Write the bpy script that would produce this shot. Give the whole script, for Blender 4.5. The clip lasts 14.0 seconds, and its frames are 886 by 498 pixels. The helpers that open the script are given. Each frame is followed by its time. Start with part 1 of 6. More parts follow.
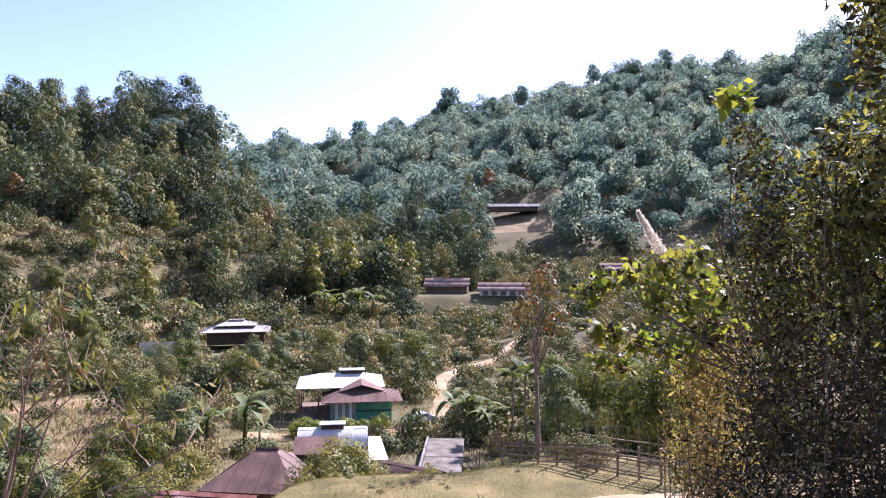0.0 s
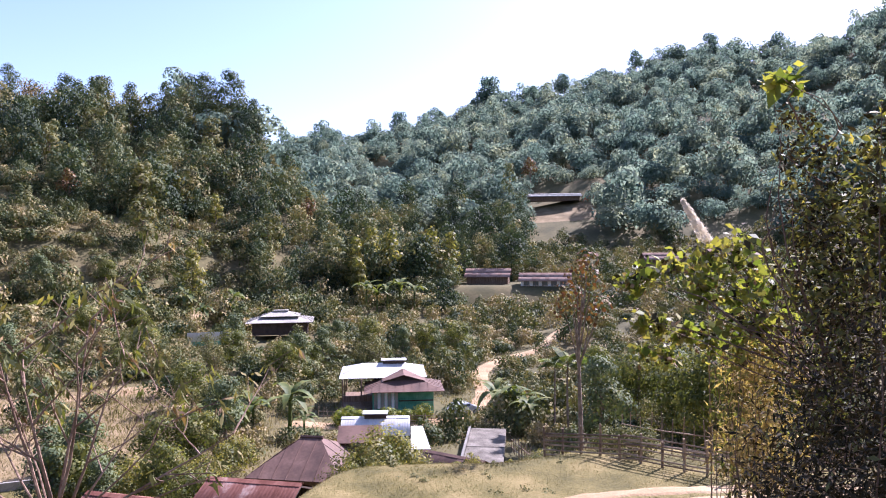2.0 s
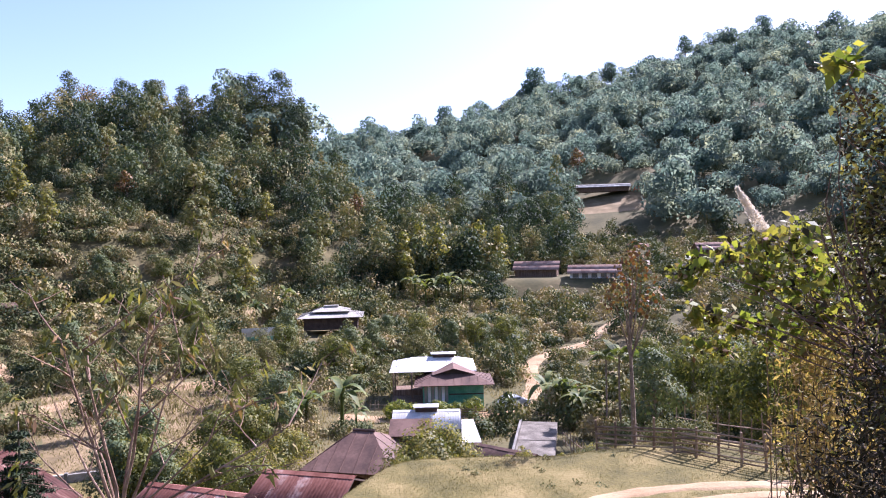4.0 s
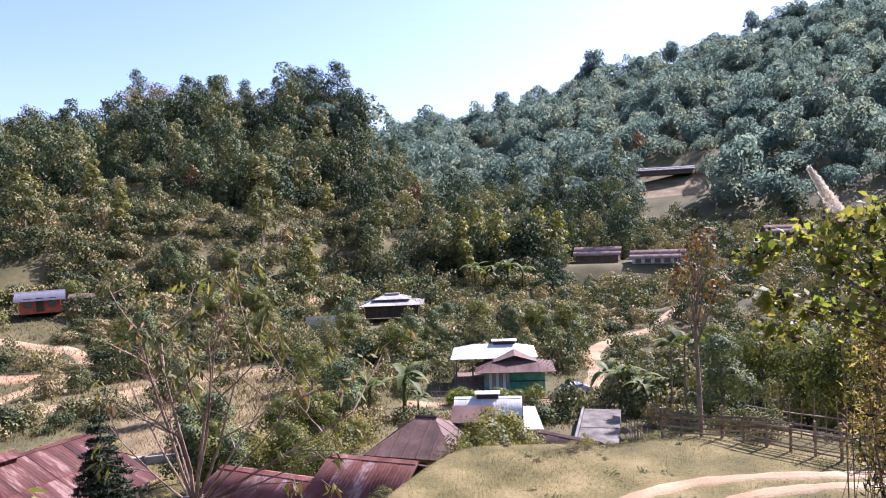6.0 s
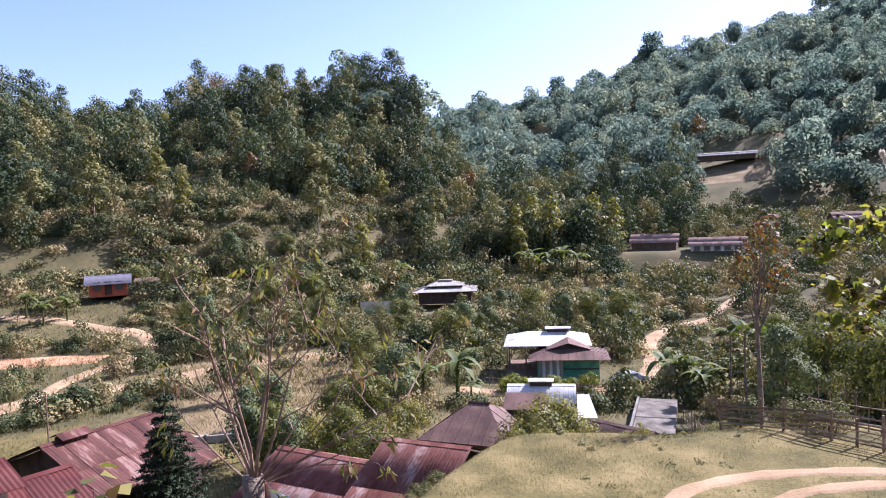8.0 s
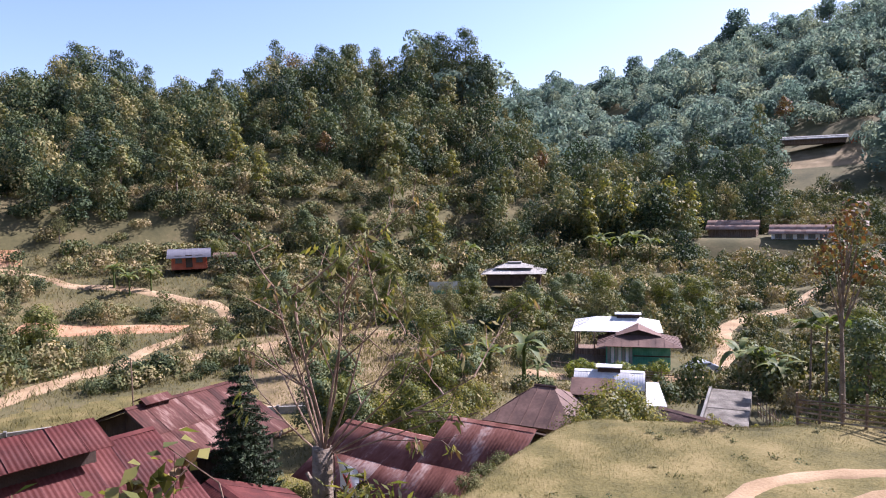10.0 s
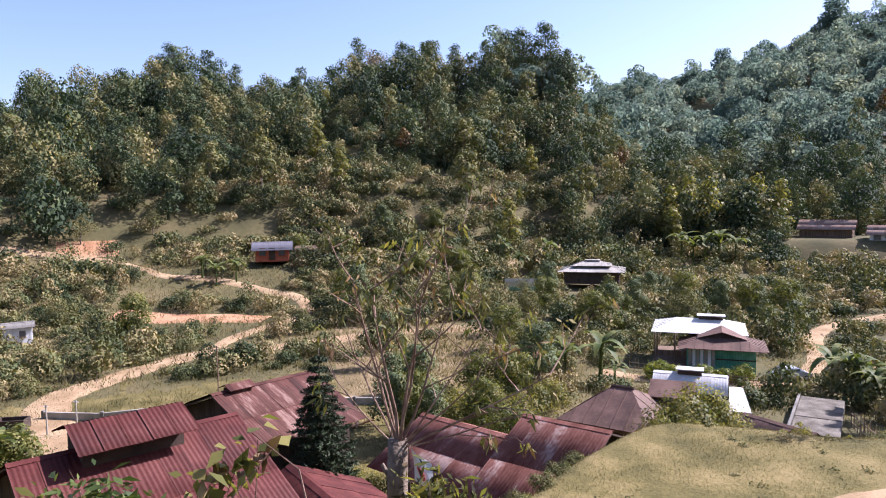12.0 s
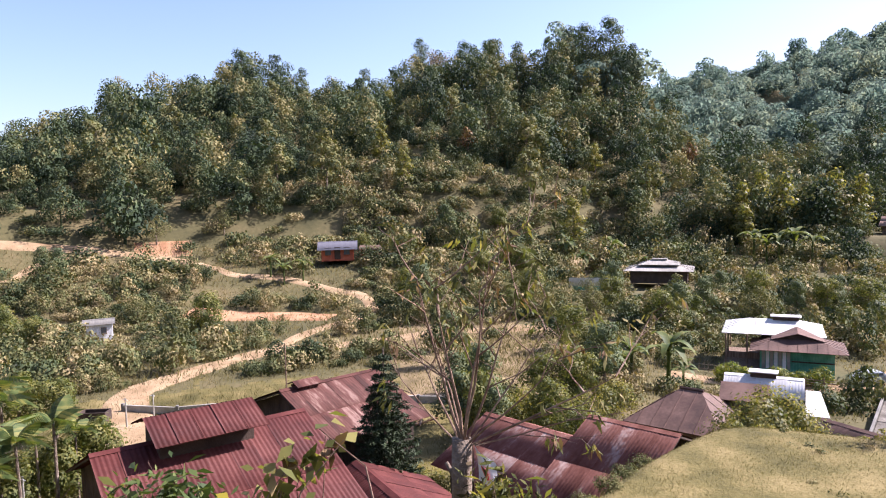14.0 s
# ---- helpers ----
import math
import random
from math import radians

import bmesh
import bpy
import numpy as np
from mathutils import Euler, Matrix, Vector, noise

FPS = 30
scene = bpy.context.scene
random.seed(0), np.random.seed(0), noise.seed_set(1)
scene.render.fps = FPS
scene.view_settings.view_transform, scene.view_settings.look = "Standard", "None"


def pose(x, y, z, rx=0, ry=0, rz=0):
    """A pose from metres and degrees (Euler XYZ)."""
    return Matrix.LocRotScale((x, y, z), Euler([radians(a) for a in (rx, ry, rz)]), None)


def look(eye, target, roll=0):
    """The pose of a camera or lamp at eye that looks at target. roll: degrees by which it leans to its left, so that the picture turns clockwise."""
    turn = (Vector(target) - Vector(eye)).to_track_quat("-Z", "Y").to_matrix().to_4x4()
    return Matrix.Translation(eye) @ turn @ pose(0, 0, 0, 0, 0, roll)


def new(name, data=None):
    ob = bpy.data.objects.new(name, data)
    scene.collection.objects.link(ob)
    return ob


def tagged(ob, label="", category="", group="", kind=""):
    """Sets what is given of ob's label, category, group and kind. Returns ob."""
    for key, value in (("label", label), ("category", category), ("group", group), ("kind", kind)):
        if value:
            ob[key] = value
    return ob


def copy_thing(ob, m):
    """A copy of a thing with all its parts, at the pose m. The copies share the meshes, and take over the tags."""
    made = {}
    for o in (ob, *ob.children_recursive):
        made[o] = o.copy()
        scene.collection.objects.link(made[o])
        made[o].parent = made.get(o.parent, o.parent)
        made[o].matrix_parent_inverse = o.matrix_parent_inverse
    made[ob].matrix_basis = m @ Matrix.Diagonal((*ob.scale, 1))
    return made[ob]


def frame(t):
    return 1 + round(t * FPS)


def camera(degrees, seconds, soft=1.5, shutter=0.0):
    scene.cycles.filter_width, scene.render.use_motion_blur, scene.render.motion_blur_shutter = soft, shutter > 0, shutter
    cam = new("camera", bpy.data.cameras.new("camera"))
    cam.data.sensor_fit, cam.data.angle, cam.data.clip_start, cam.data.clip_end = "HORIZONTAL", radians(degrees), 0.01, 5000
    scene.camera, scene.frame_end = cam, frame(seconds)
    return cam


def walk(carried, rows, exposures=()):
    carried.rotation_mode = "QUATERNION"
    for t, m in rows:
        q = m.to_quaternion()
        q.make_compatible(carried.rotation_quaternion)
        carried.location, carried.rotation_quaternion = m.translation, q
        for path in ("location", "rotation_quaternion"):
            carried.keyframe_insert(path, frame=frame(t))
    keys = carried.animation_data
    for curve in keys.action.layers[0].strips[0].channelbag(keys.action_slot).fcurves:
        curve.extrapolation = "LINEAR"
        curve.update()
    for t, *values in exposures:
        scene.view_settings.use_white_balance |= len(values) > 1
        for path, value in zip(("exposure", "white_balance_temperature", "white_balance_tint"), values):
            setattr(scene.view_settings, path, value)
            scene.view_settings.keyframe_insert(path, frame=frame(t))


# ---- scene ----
# ---- camera: a person stands on a bank above the village and pans to the left ----
EYE = 20.0
cam = camera(64.0, 14.0, soft=1.1)
ROWS = [
    (0.0, 0.00, -0.00, -0.00),
    (0.5, 0.90, -0.10, 0.19),
    (1.0, 1.99, -0.59, 0.26),
    (1.5, 2.53, -0.73, 0.28),
    (2.0, 3.28, -0.75, 0.41),
    (2.5, 3.93, -1.00, 0.60),
    (3.0, 4.81, -1.16, 0.76),
    (5.5, 10.81, -1.47, 2.34),
    (6.0, 11.86, -2.06, 2.38),
    (6.5, 12.83, -2.31, 2.47),
    (7.0, 13.83, -2.59, 2.43),
    (7.5, 15.03, -2.70, 2.56),
    (8.0, 16.18, -2.96, 2.37),
    (10.5, 23.30, -4.64, 1.17),
    (11.0, 24.76, -4.86, 0.99),
    (11.5, 26.46, -4.67, 0.92),
    (12.0, 28.05, -4.49, 0.99),
    (12.5, 29.72, -4.25, 1.25),
    (13.0, 31.01, -4.33, 1.42),
    (13.5, 32.08, -4.48, 1.46),
    (14.0, 33.10, -4.45, 1.56),
]
SWAY = 0.002  # the eye swings round the standing body as it turns, metres a degree
walk(cam, [(t, pose(0.03 - SWAY * yaw, 0.03 - SWAY * yaw * 0.2, EYE, 90 + pitch, roll, yaw)) for t, yaw, pitch, roll in ROWS],
     exposures=[(0.0, 1.7, 5480, 35), (3.0, 1.7, 5480, 35), (7.5, 1.52, 5450, 33), (11.0, 1.36, 5620, 29), (13.0, 1.34, 5680, 29), (14.0, 1.52, 5850, 28)])

# ---- world, sun ----
SUN_AZ, SUN_EL = 42.0, 42.0   # degrees right of the first view, above the horizon
world = bpy.data.worlds.new("sky")
scene.world = world
world.use_nodes = True
wn = world.node_tree
sky = wn.nodes.new("ShaderNodeTexSky")
sky.sky_type, sky.sun_disc = "NISHITA", False
sky.sun_elevation, sky.sun_rotation = radians(SUN_EL), radians(SUN_AZ)
sky.air_density, sky.dust_density, sky.ozone_density = 1.0, 1.3, 0.7
wn.links.new(sky.outputs["Color"], wn.nodes["Background"].inputs["Color"])
wn.nodes["Background"].inputs["Strength"].default_value = 0.08
sun = new("sun", bpy.data.lights.new("sun", "SUN"))
sun.data.energy, sun.data.angle, sun.data.color = 5.0, radians(0.6), (1.0, 0.93, 0.82)
sun_dir = Vector((math.sin(radians(SUN_AZ)) * math.cos(radians(SUN_EL)), math.cos(radians(SUN_AZ)) * math.cos(radians(SUN_EL)), math.sin(radians(SUN_EL))))
sun.matrix_world = look(sun_dir * 300, (0, 0, 0))

# ---- materials ----


def material(name, colours, scale=2.0, rough=0.8, fine=30.0, bump=0.3, metal=0.0, island=0.0, object_random=0.0, stretch=(1, 1, 1), leaf=0.0, tint=0.0, glow=(1.0, 1.0, 0.45)):
    """Procedural: a ramp of colours over coarse noise, fine grain and relief; leaf: share of light let through; tint: how far plants of one mesh differ."""
    m = bpy.data.materials.new(name)
    m.use_nodes = True
    nt = m.node_tree
    node, link = nt.nodes.new, nt.links.new
    bsdf = nt.nodes["Principled BSDF"]
    coord = node("ShaderNodeTexCoord")
    mp = node("ShaderNodeMapping")
    mp.inputs["Scale"].default_value = stretch
    link(coord.outputs["Object"], mp.inputs["Vector"])
    if object_random:
        # each sheet or pole takes its own stretch of the pattern
        own, shift = node("ShaderNodeObjectInfo"), node("ShaderNodeMath")
        shift.operation = "MULTIPLY"
        shift.inputs[1].default_value = 61.0
        link(own.outputs["Random"], shift.inputs[0])
        link(shift.outputs[0], mp.inputs["Location"])
    n1, n2 = node("ShaderNodeTexNoise"), node("ShaderNodeTexNoise")
    n1.inputs["Scale"].default_value, n1.inputs["Detail"].default_value = scale, 5
    n2.inputs["Scale"].default_value, n2.inputs["Detail"].default_value = fine, 4
    link(mp.outputs["Vector"], n1.inputs["Vector"])
    link(mp.outputs["Vector"], n2.inputs["Vector"])
    fac = node("ShaderNodeMath")
    fac.operation = "MULTIPLY_ADD"
    fac.inputs[1].default_value = 0.35
    link(n2.outputs["Fac"], fac.inputs[0])
    sub = node("ShaderNodeMath")
    sub.operation = "SUBTRACT"
    sub.inputs[1].default_value = 0.175
    link(n1.outputs["Fac"], sub.inputs[0])
    link(sub.outputs[0], fac.inputs[2])
    last = fac.outputs[0]
    for amount, kind, sock in ((island, "ShaderNodeNewGeometry", "Random Per Island"), (object_random, "ShaderNodeObjectInfo", "Random"), (tint, "ShaderNodeAttribute", "Fac")):
        if amount:
            g = node(kind)
            if kind == "ShaderNodeAttribute":
                g.attribute_name = "tint"
            a = node("ShaderNodeMath")
            a.operation = "MULTIPLY_ADD"
            a.inputs[1].default_value = amount
            link(g.outputs[sock], a.inputs[0])
            s2 = node("ShaderNodeMath")
            s2.operation = "SUBTRACT"
            s2.inputs[1].default_value = amount / 2
            link(last, s2.inputs[0])
            link(s2.outputs[0], a.inputs[2])
            last = a.outputs[0]
    ramp = node("ShaderNodeValToRGB")
    el = ramp.color_ramp.elements
    while len(el) < len(colours):
        el.new(0.5)
    for i, c in enumerate(colours):
        el[i].position = 0.3 + 0.4 * i / max(1, len(colours) - 1)
        el[i].color = (*c, 1)
    link(last, ramp.inputs["Fac"])
    link(ramp.outputs["Color"], bsdf.inputs["Base Color"])
    bsdf.inputs["Roughness"].default_value = rough
    bsdf.inputs["Metallic"].default_value = metal
    if rough > 0.52:
        bsdf.inputs["Specular IOR Level"].default_value = 0.2
    if bump:
        b = node("ShaderNodeBump")
        b.inputs["Strength"].default_value = bump
        b.inputs["Distance"].default_value = 0.05
        link(n2.outputs["Fac"], b.inputs["Height"])
        link(b.outputs["Normal"], bsdf.inputs["Normal"])
    if leaf:
        bsdf.inputs["Sheen Weight"].default_value = 0.03
        bsdf.inputs["Specular IOR Level"].default_value = 0.25
        tr = node("ShaderNodeBsdfTranslucent")
        gain = node("ShaderNodeMix")
        gain.data_type, gain.blend_type = "RGBA", "MULTIPLY"
        gain.inputs["Factor"].default_value = 1.0
        gain.inputs["B"].default_value = (*glow, 1)
        link(ramp.outputs["Color"], gain.inputs["A"])
        link(gain.outputs["Result"], tr.inputs["Color"])
        mix = node("ShaderNodeMixShader")
        mix.inputs[0].default_value = leaf
        link(bsdf.outputs[0], mix.inputs[1])
        link(tr.outputs[0], mix.inputs[2])
        link(mix.outputs[0], nt.nodes["Material Output"].inputs["Surface"])
    return m


M_GROUND = material("hill_ground", [(0.062, 0.058, 0.025), (0.098, 0.086, 0.037), (0.15, 0.118, 0.057)], 0.12, 0.95, 1.5, 0.8)
M_GRASS = material("dry_lawn", [(0.072, 0.064, 0.021), (0.127, 0.105, 0.035), (0.205, 0.16, 0.065)], 0.5, 0.95, 9.0, 0.9)
M_BLADE = material("grass_blades", [(0.11, 0.10, 0.032), (0.17, 0.144, 0.05), (0.245, 0.20, 0.088)], 0.5, 0.9, 6.0, 0.0, island=0.3, leaf=0.5, glow=(1.0, 1.0, 0.9))
M_FIELD = material("dry_ploughed_field", [(0.12, 0.09, 0.045), (0.19, 0.14, 0.07), (0.26, 0.195, 0.11)], 0.3, 0.95, 3.0, 0.8)
M_STRAW = material("straw_twigs", [(0.26, 0.19, 0.075), (0.40, 0.29, 0.12), (0.5, 0.38, 0.17)], 1.0, 0.8, 3.0, 0.0, island=0.5, leaf=0.35)
M_DIRT = material("dirt_road", [(0.22, 0.145, 0.075), (0.31, 0.215, 0.12), (0.39, 0.285, 0.165)], 0.4, 0.95, 9.0, 0.7)
M_RED = material("red_earth", [(0.27, 0.135, 0.068), (0.37, 0.205, 0.11), (0.43, 0.27, 0.155)], 0.5, 0.95, 7.0, 0.8)
M_CONC = material("old_concrete", [(0.12, 0.115, 0.10), (0.17, 0.162, 0.145), (0.23, 0.215, 0.19)], 0.8, 0.9, 12.0, 0.4)
M_PAD = material("muddy_concrete", [(0.075, 0.064, 0.05), (0.13, 0.116, 0.094), (0.21, 0.188, 0.155)], 1.1, 0.95, 9.0, 0.6)
M_WALL = material("limewashed_wall", [(0.55, 0.55, 0.54), (0.72, 0.72, 0.72), (0.8, 0.8, 0.8)], 0.9, 0.9, 15.0, 0.2)
M_RUST = material("rusted_red_sheet", [(0.042, 0.015, 0.011), (0.07, 0.025, 0.018), (0.098, 0.038, 0.028), (0.22, 0.135, 0.108)], 0.9, 0.75, 6.0, 0.15, 0.0, object_random=0.12, stretch=(2.4, 0.4, 1))
M_FADED = material("faded_rust_sheet", [(0.12, 0.043, 0.029), (0.175, 0.07, 0.05), (0.22, 0.10, 0.075), (0.40, 0.28, 0.23)], 0.9, 0.85, 6.0, 0.15, 0.0, object_random=0.1, stretch=(1.2, 0.6, 1))
M_OXIDE = material("oxide_red_sheet", [(0.05, 0.012, 0.010), (0.078, 0.019, 0.015), (0.115, 0.034, 0.027)], 0.7, 0.7, 9.0, 0.1, object_random=0.08)
M_BROWN = material("brown_rusty_sheet", [(0.07, 0.042, 0.033), (0.112, 0.066, 0.05), (0.165, 0.10, 0.076)], 0.7, 0.7, 6.0, 0.15, object_random=0.12)
M_ZINC = material("white_zinc_sheet", [(0.46, 0.445, 0.42), (0.58, 0.57, 0.54), (0.68, 0.67, 0.65)], 0.6, 0.7, 8.0, 0.1, object_random=0.14)
M_TIN = material("weathered_tin", [(0.20, 0.185, 0.16), (0.31, 0.29, 0.25), (0.42, 0.395, 0.345)], 0.6, 0.7, 8.0, 0.1, object_random=0.1)
M_SLATE = material("blue_grey_sheet", [(0.10, 0.10, 0.12), (0.16, 0.155, 0.175)], 0.6, 0.7, 8.0, 0.1)
M_WOOD = material("weathered_boards", [(0.10, 0.065, 0.045), (0.17, 0.115, 0.08), (0.25, 0.18, 0.13)], 1.5, 0.85, 14.0, 0.4, stretch=(4, 4, 0.5))
M_DARK = material("dark_boards", [(0.045, 0.033, 0.028), (0.09, 0.065, 0.05)], 1.5, 0.9, 14.0, 0.3)
M_GREEN = material("green_painted_boards", [(0.05, 0.20, 0.13), (0.09, 0.30, 0.20), (0.16, 0.38, 0.28)], 1.2, 0.7, 14.0, 0.2)
M_ORANGE = material("orange_red_boards", [(0.42, 0.10, 0.05), (0.55, 0.16, 0.08)], 1.2, 0.7, 14.0, 0.2)
M_BAMBOO = material("bamboo_poles", [(0.13, 0.09, 0.06), (0.24, 0.17, 0.11), (0.36, 0.28, 0.18)], 2.0, 0.75, 20.0, 0.3, object_random=0.3)
M_BARK = material("grey_bark", [(0.10, 0.075, 0.055), (0.18, 0.14, 0.105), (0.27, 0.22, 0.17)], 3.0, 0.95, 18.0, 0.8)
M_TWIG = material("brown_twigs", [(0.11, 0.07, 0.05), (0.20, 0.13, 0.09)], 3.0, 0.9, 18.0, 0.4)
M_SHOOT = material("reddish_shoots", [(0.13, 0.078, 0.054), (0.22, 0.145, 0.10), (0.31, 0.22, 0.16)], 3.0, 0.85, 18.0, 0.3)
M_FOREST = material("forest_leaves", [(0.045, 0.07, 0.034), (0.075, 0.105, 0.046), (0.13, 0.15, 0.06), (0.26, 0.235, 0.09)], 0.11, 0.75, 0.6, 0.0, island=0.16, leaf=0.22)
# paler and bluer than the near ridge: distance haze put into the base colour
M_FAR_HAZE = material("far_leaves_haze_tone", [(0.109, 0.167, 0.132), (0.138, 0.196, 0.149), (0.178, 0.224, 0.159), (0.259, 0.282, 0.167)], 0.12, 0.95, 0.8, 0.0, island=0.04, leaf=0.65, tint=0.16, glow=(1.0, 1.0, 0.95))
M_RIDGE = material("ridge_forest_leaves", [(0.023, 0.0391, 0.0207), (0.0391, 0.0633, 0.0276), (0.0667, 0.092, 0.0379), (0.132, 0.138, 0.0517), (0.23, 0.196, 0.0805)], 0.2, 0.8, 1.2, 0.0, island=0.08, leaf=0.22, tint=0.26, glow=(1.0, 1.0, 0.6))
M_HEATH = material("heath_leaves", [(0.033, 0.0506, 0.0198), (0.0682, 0.0858, 0.0308), (0.132, 0.134, 0.0495), (0.22, 0.187, 0.0825), (0.286, 0.22, 0.11)], 0.3, 0.8, 1.5, 0.0, island=0.10, leaf=0.2, tint=0.28)
M_SCRUB = material("scrub_leaves", [(0.05, 0.062, 0.022), (0.095, 0.105, 0.036), (0.18, 0.165, 0.06), (0.29, 0.225, 0.11)], 0.12, 0.8, 0.9, 0.0, island=0.2, leaf=0.25)
M_FRESH = material("sunlit_leaves", [(0.085, 0.10, 0.028), (0.165, 0.168, 0.046), (0.32, 0.27, 0.08)], 0.5, 0.55, 2.0, 0.0, island=0.35, leaf=0.5)
M_SUNTREE = material("yellow_green_leaves", [(0.065, 0.085, 0.022), (0.135, 0.148, 0.038), (0.26, 0.235, 0.075)], 0.4, 0.6, 2.0, 0.0, island=0.25, leaf=0.45)
M_VINE = material("backlit_vine_leaves", [(0.10, 0.14, 0.024), (0.19, 0.225, 0.04), (0.31, 0.29, 0.065)], 1.0, 0.5, 3.0, 0.0, island=0.5, leaf=0.55)
M_TERRA = material("faded_pink_sheet", [(0.21, 0.13, 0.095), (0.29, 0.19, 0.145), (0.36, 0.255, 0.20)], 0.6, 0.95, 5.0, 0.1, object_random=0.1)
M_PALM = material("banana_leaves", [(0.045, 0.075, 0.02), (0.10, 0.135, 0.036), (0.23, 0.22, 0.06)], 0.8, 0.6, 3.0, 0.0, island=0.3, leaf=0.4)
M_CONIFER = material("cypress_needles", [(0.018, 0.03, 0.011), (0.036, 0.056, 0.02)], 0.8, 0.7, 3.0, 0.0, island=0.3, leaf=0.05)
M_AUTUMN = material("reddish_leaves", [(0.06, 0.05, 0.016), (0.15, 0.055, 0.024), (0.18, 0.13, 0.04)], 1.0, 0.6, 3.0, 0.0, island=0.5, leaf=0.3)
M_DRYLEAF = material("dry_brown_leaves", [(0.12, 0.07, 0.035), (0.24, 0.15, 0.07), (0.34, 0.25, 0.11)], 1.0, 0.7, 3.0, 0.0, island=0.5, leaf=0.3)
# near-black base: the shade inside the tangles is put into the leaf colour
M_SHADELEAF = material("dim_leaves", [(0.02, 0.019, 0.01), (0.038, 0.033, 0.017), (0.085, 0.06, 0.03)], 1.0, 0.95, 3.0, 0.0, island=0.5, leaf=0.08)
M_PLUME = material("grass_plume", [(0.68, 0.61, 0.50), (0.82, 0.77, 0.67)], 4.0, 0.9, 20.0, 0.0, island=0.3, leaf=0.35, glow=(1.0, 0.97, 0.9))
M_GLASS = material("window_glass", [(0.10, 0.12, 0.13), (0.16, 0.18, 0.2)], 1.0, 0.12, 5.0, 0.0)
M_PAINT = material("silver_car_paint", [(0.55, 0.57, 0.6), (0.62, 0.63, 0.65)], 2.0, 0.25, 50.0, 0.0, 0.4)
M_TYRE = material("black_rubber", [(0.015, 0.015, 0.015), (0.03, 0.03, 0.03)], 5.0, 0.9, 30.0, 0.2)
M_CLOTH = material("white_flag_cloth", [(0.7, 0.69, 0.66), (0.8, 0.79, 0.77)], 3.0, 0.9, 40.0, 0.1)
M_CRIMSON = material("crimson_print", [(0.55, 0.06, 0.05), (0.62, 0.1, 0.08)], 3.0, 0.9, 40.0, 0.0)

# ---- the lie of the land ----


def ramp(x, a, b):
    t = np.clip((x - a) / (b - a), 0, 1)
    return t * t * (3 - 2 * t)


def wave(x, y, seed=0.0):
    """Cheap rolling relief, about -1 to 1."""
    return (np.sin(0.071 * x + 1.3 + seed) * np.cos(0.063 * y + 0.4 * seed) + 0.6 * np.sin(0.16 * x - 0.11 * y + 2.1 * seed)
            + 0.4 * np.cos(0.21 * y + 0.24 * x + seed) + 0.25 * np.sin(0.45 * x + 0.3 * seed) * np.cos(0.52 * y)) / 1.9


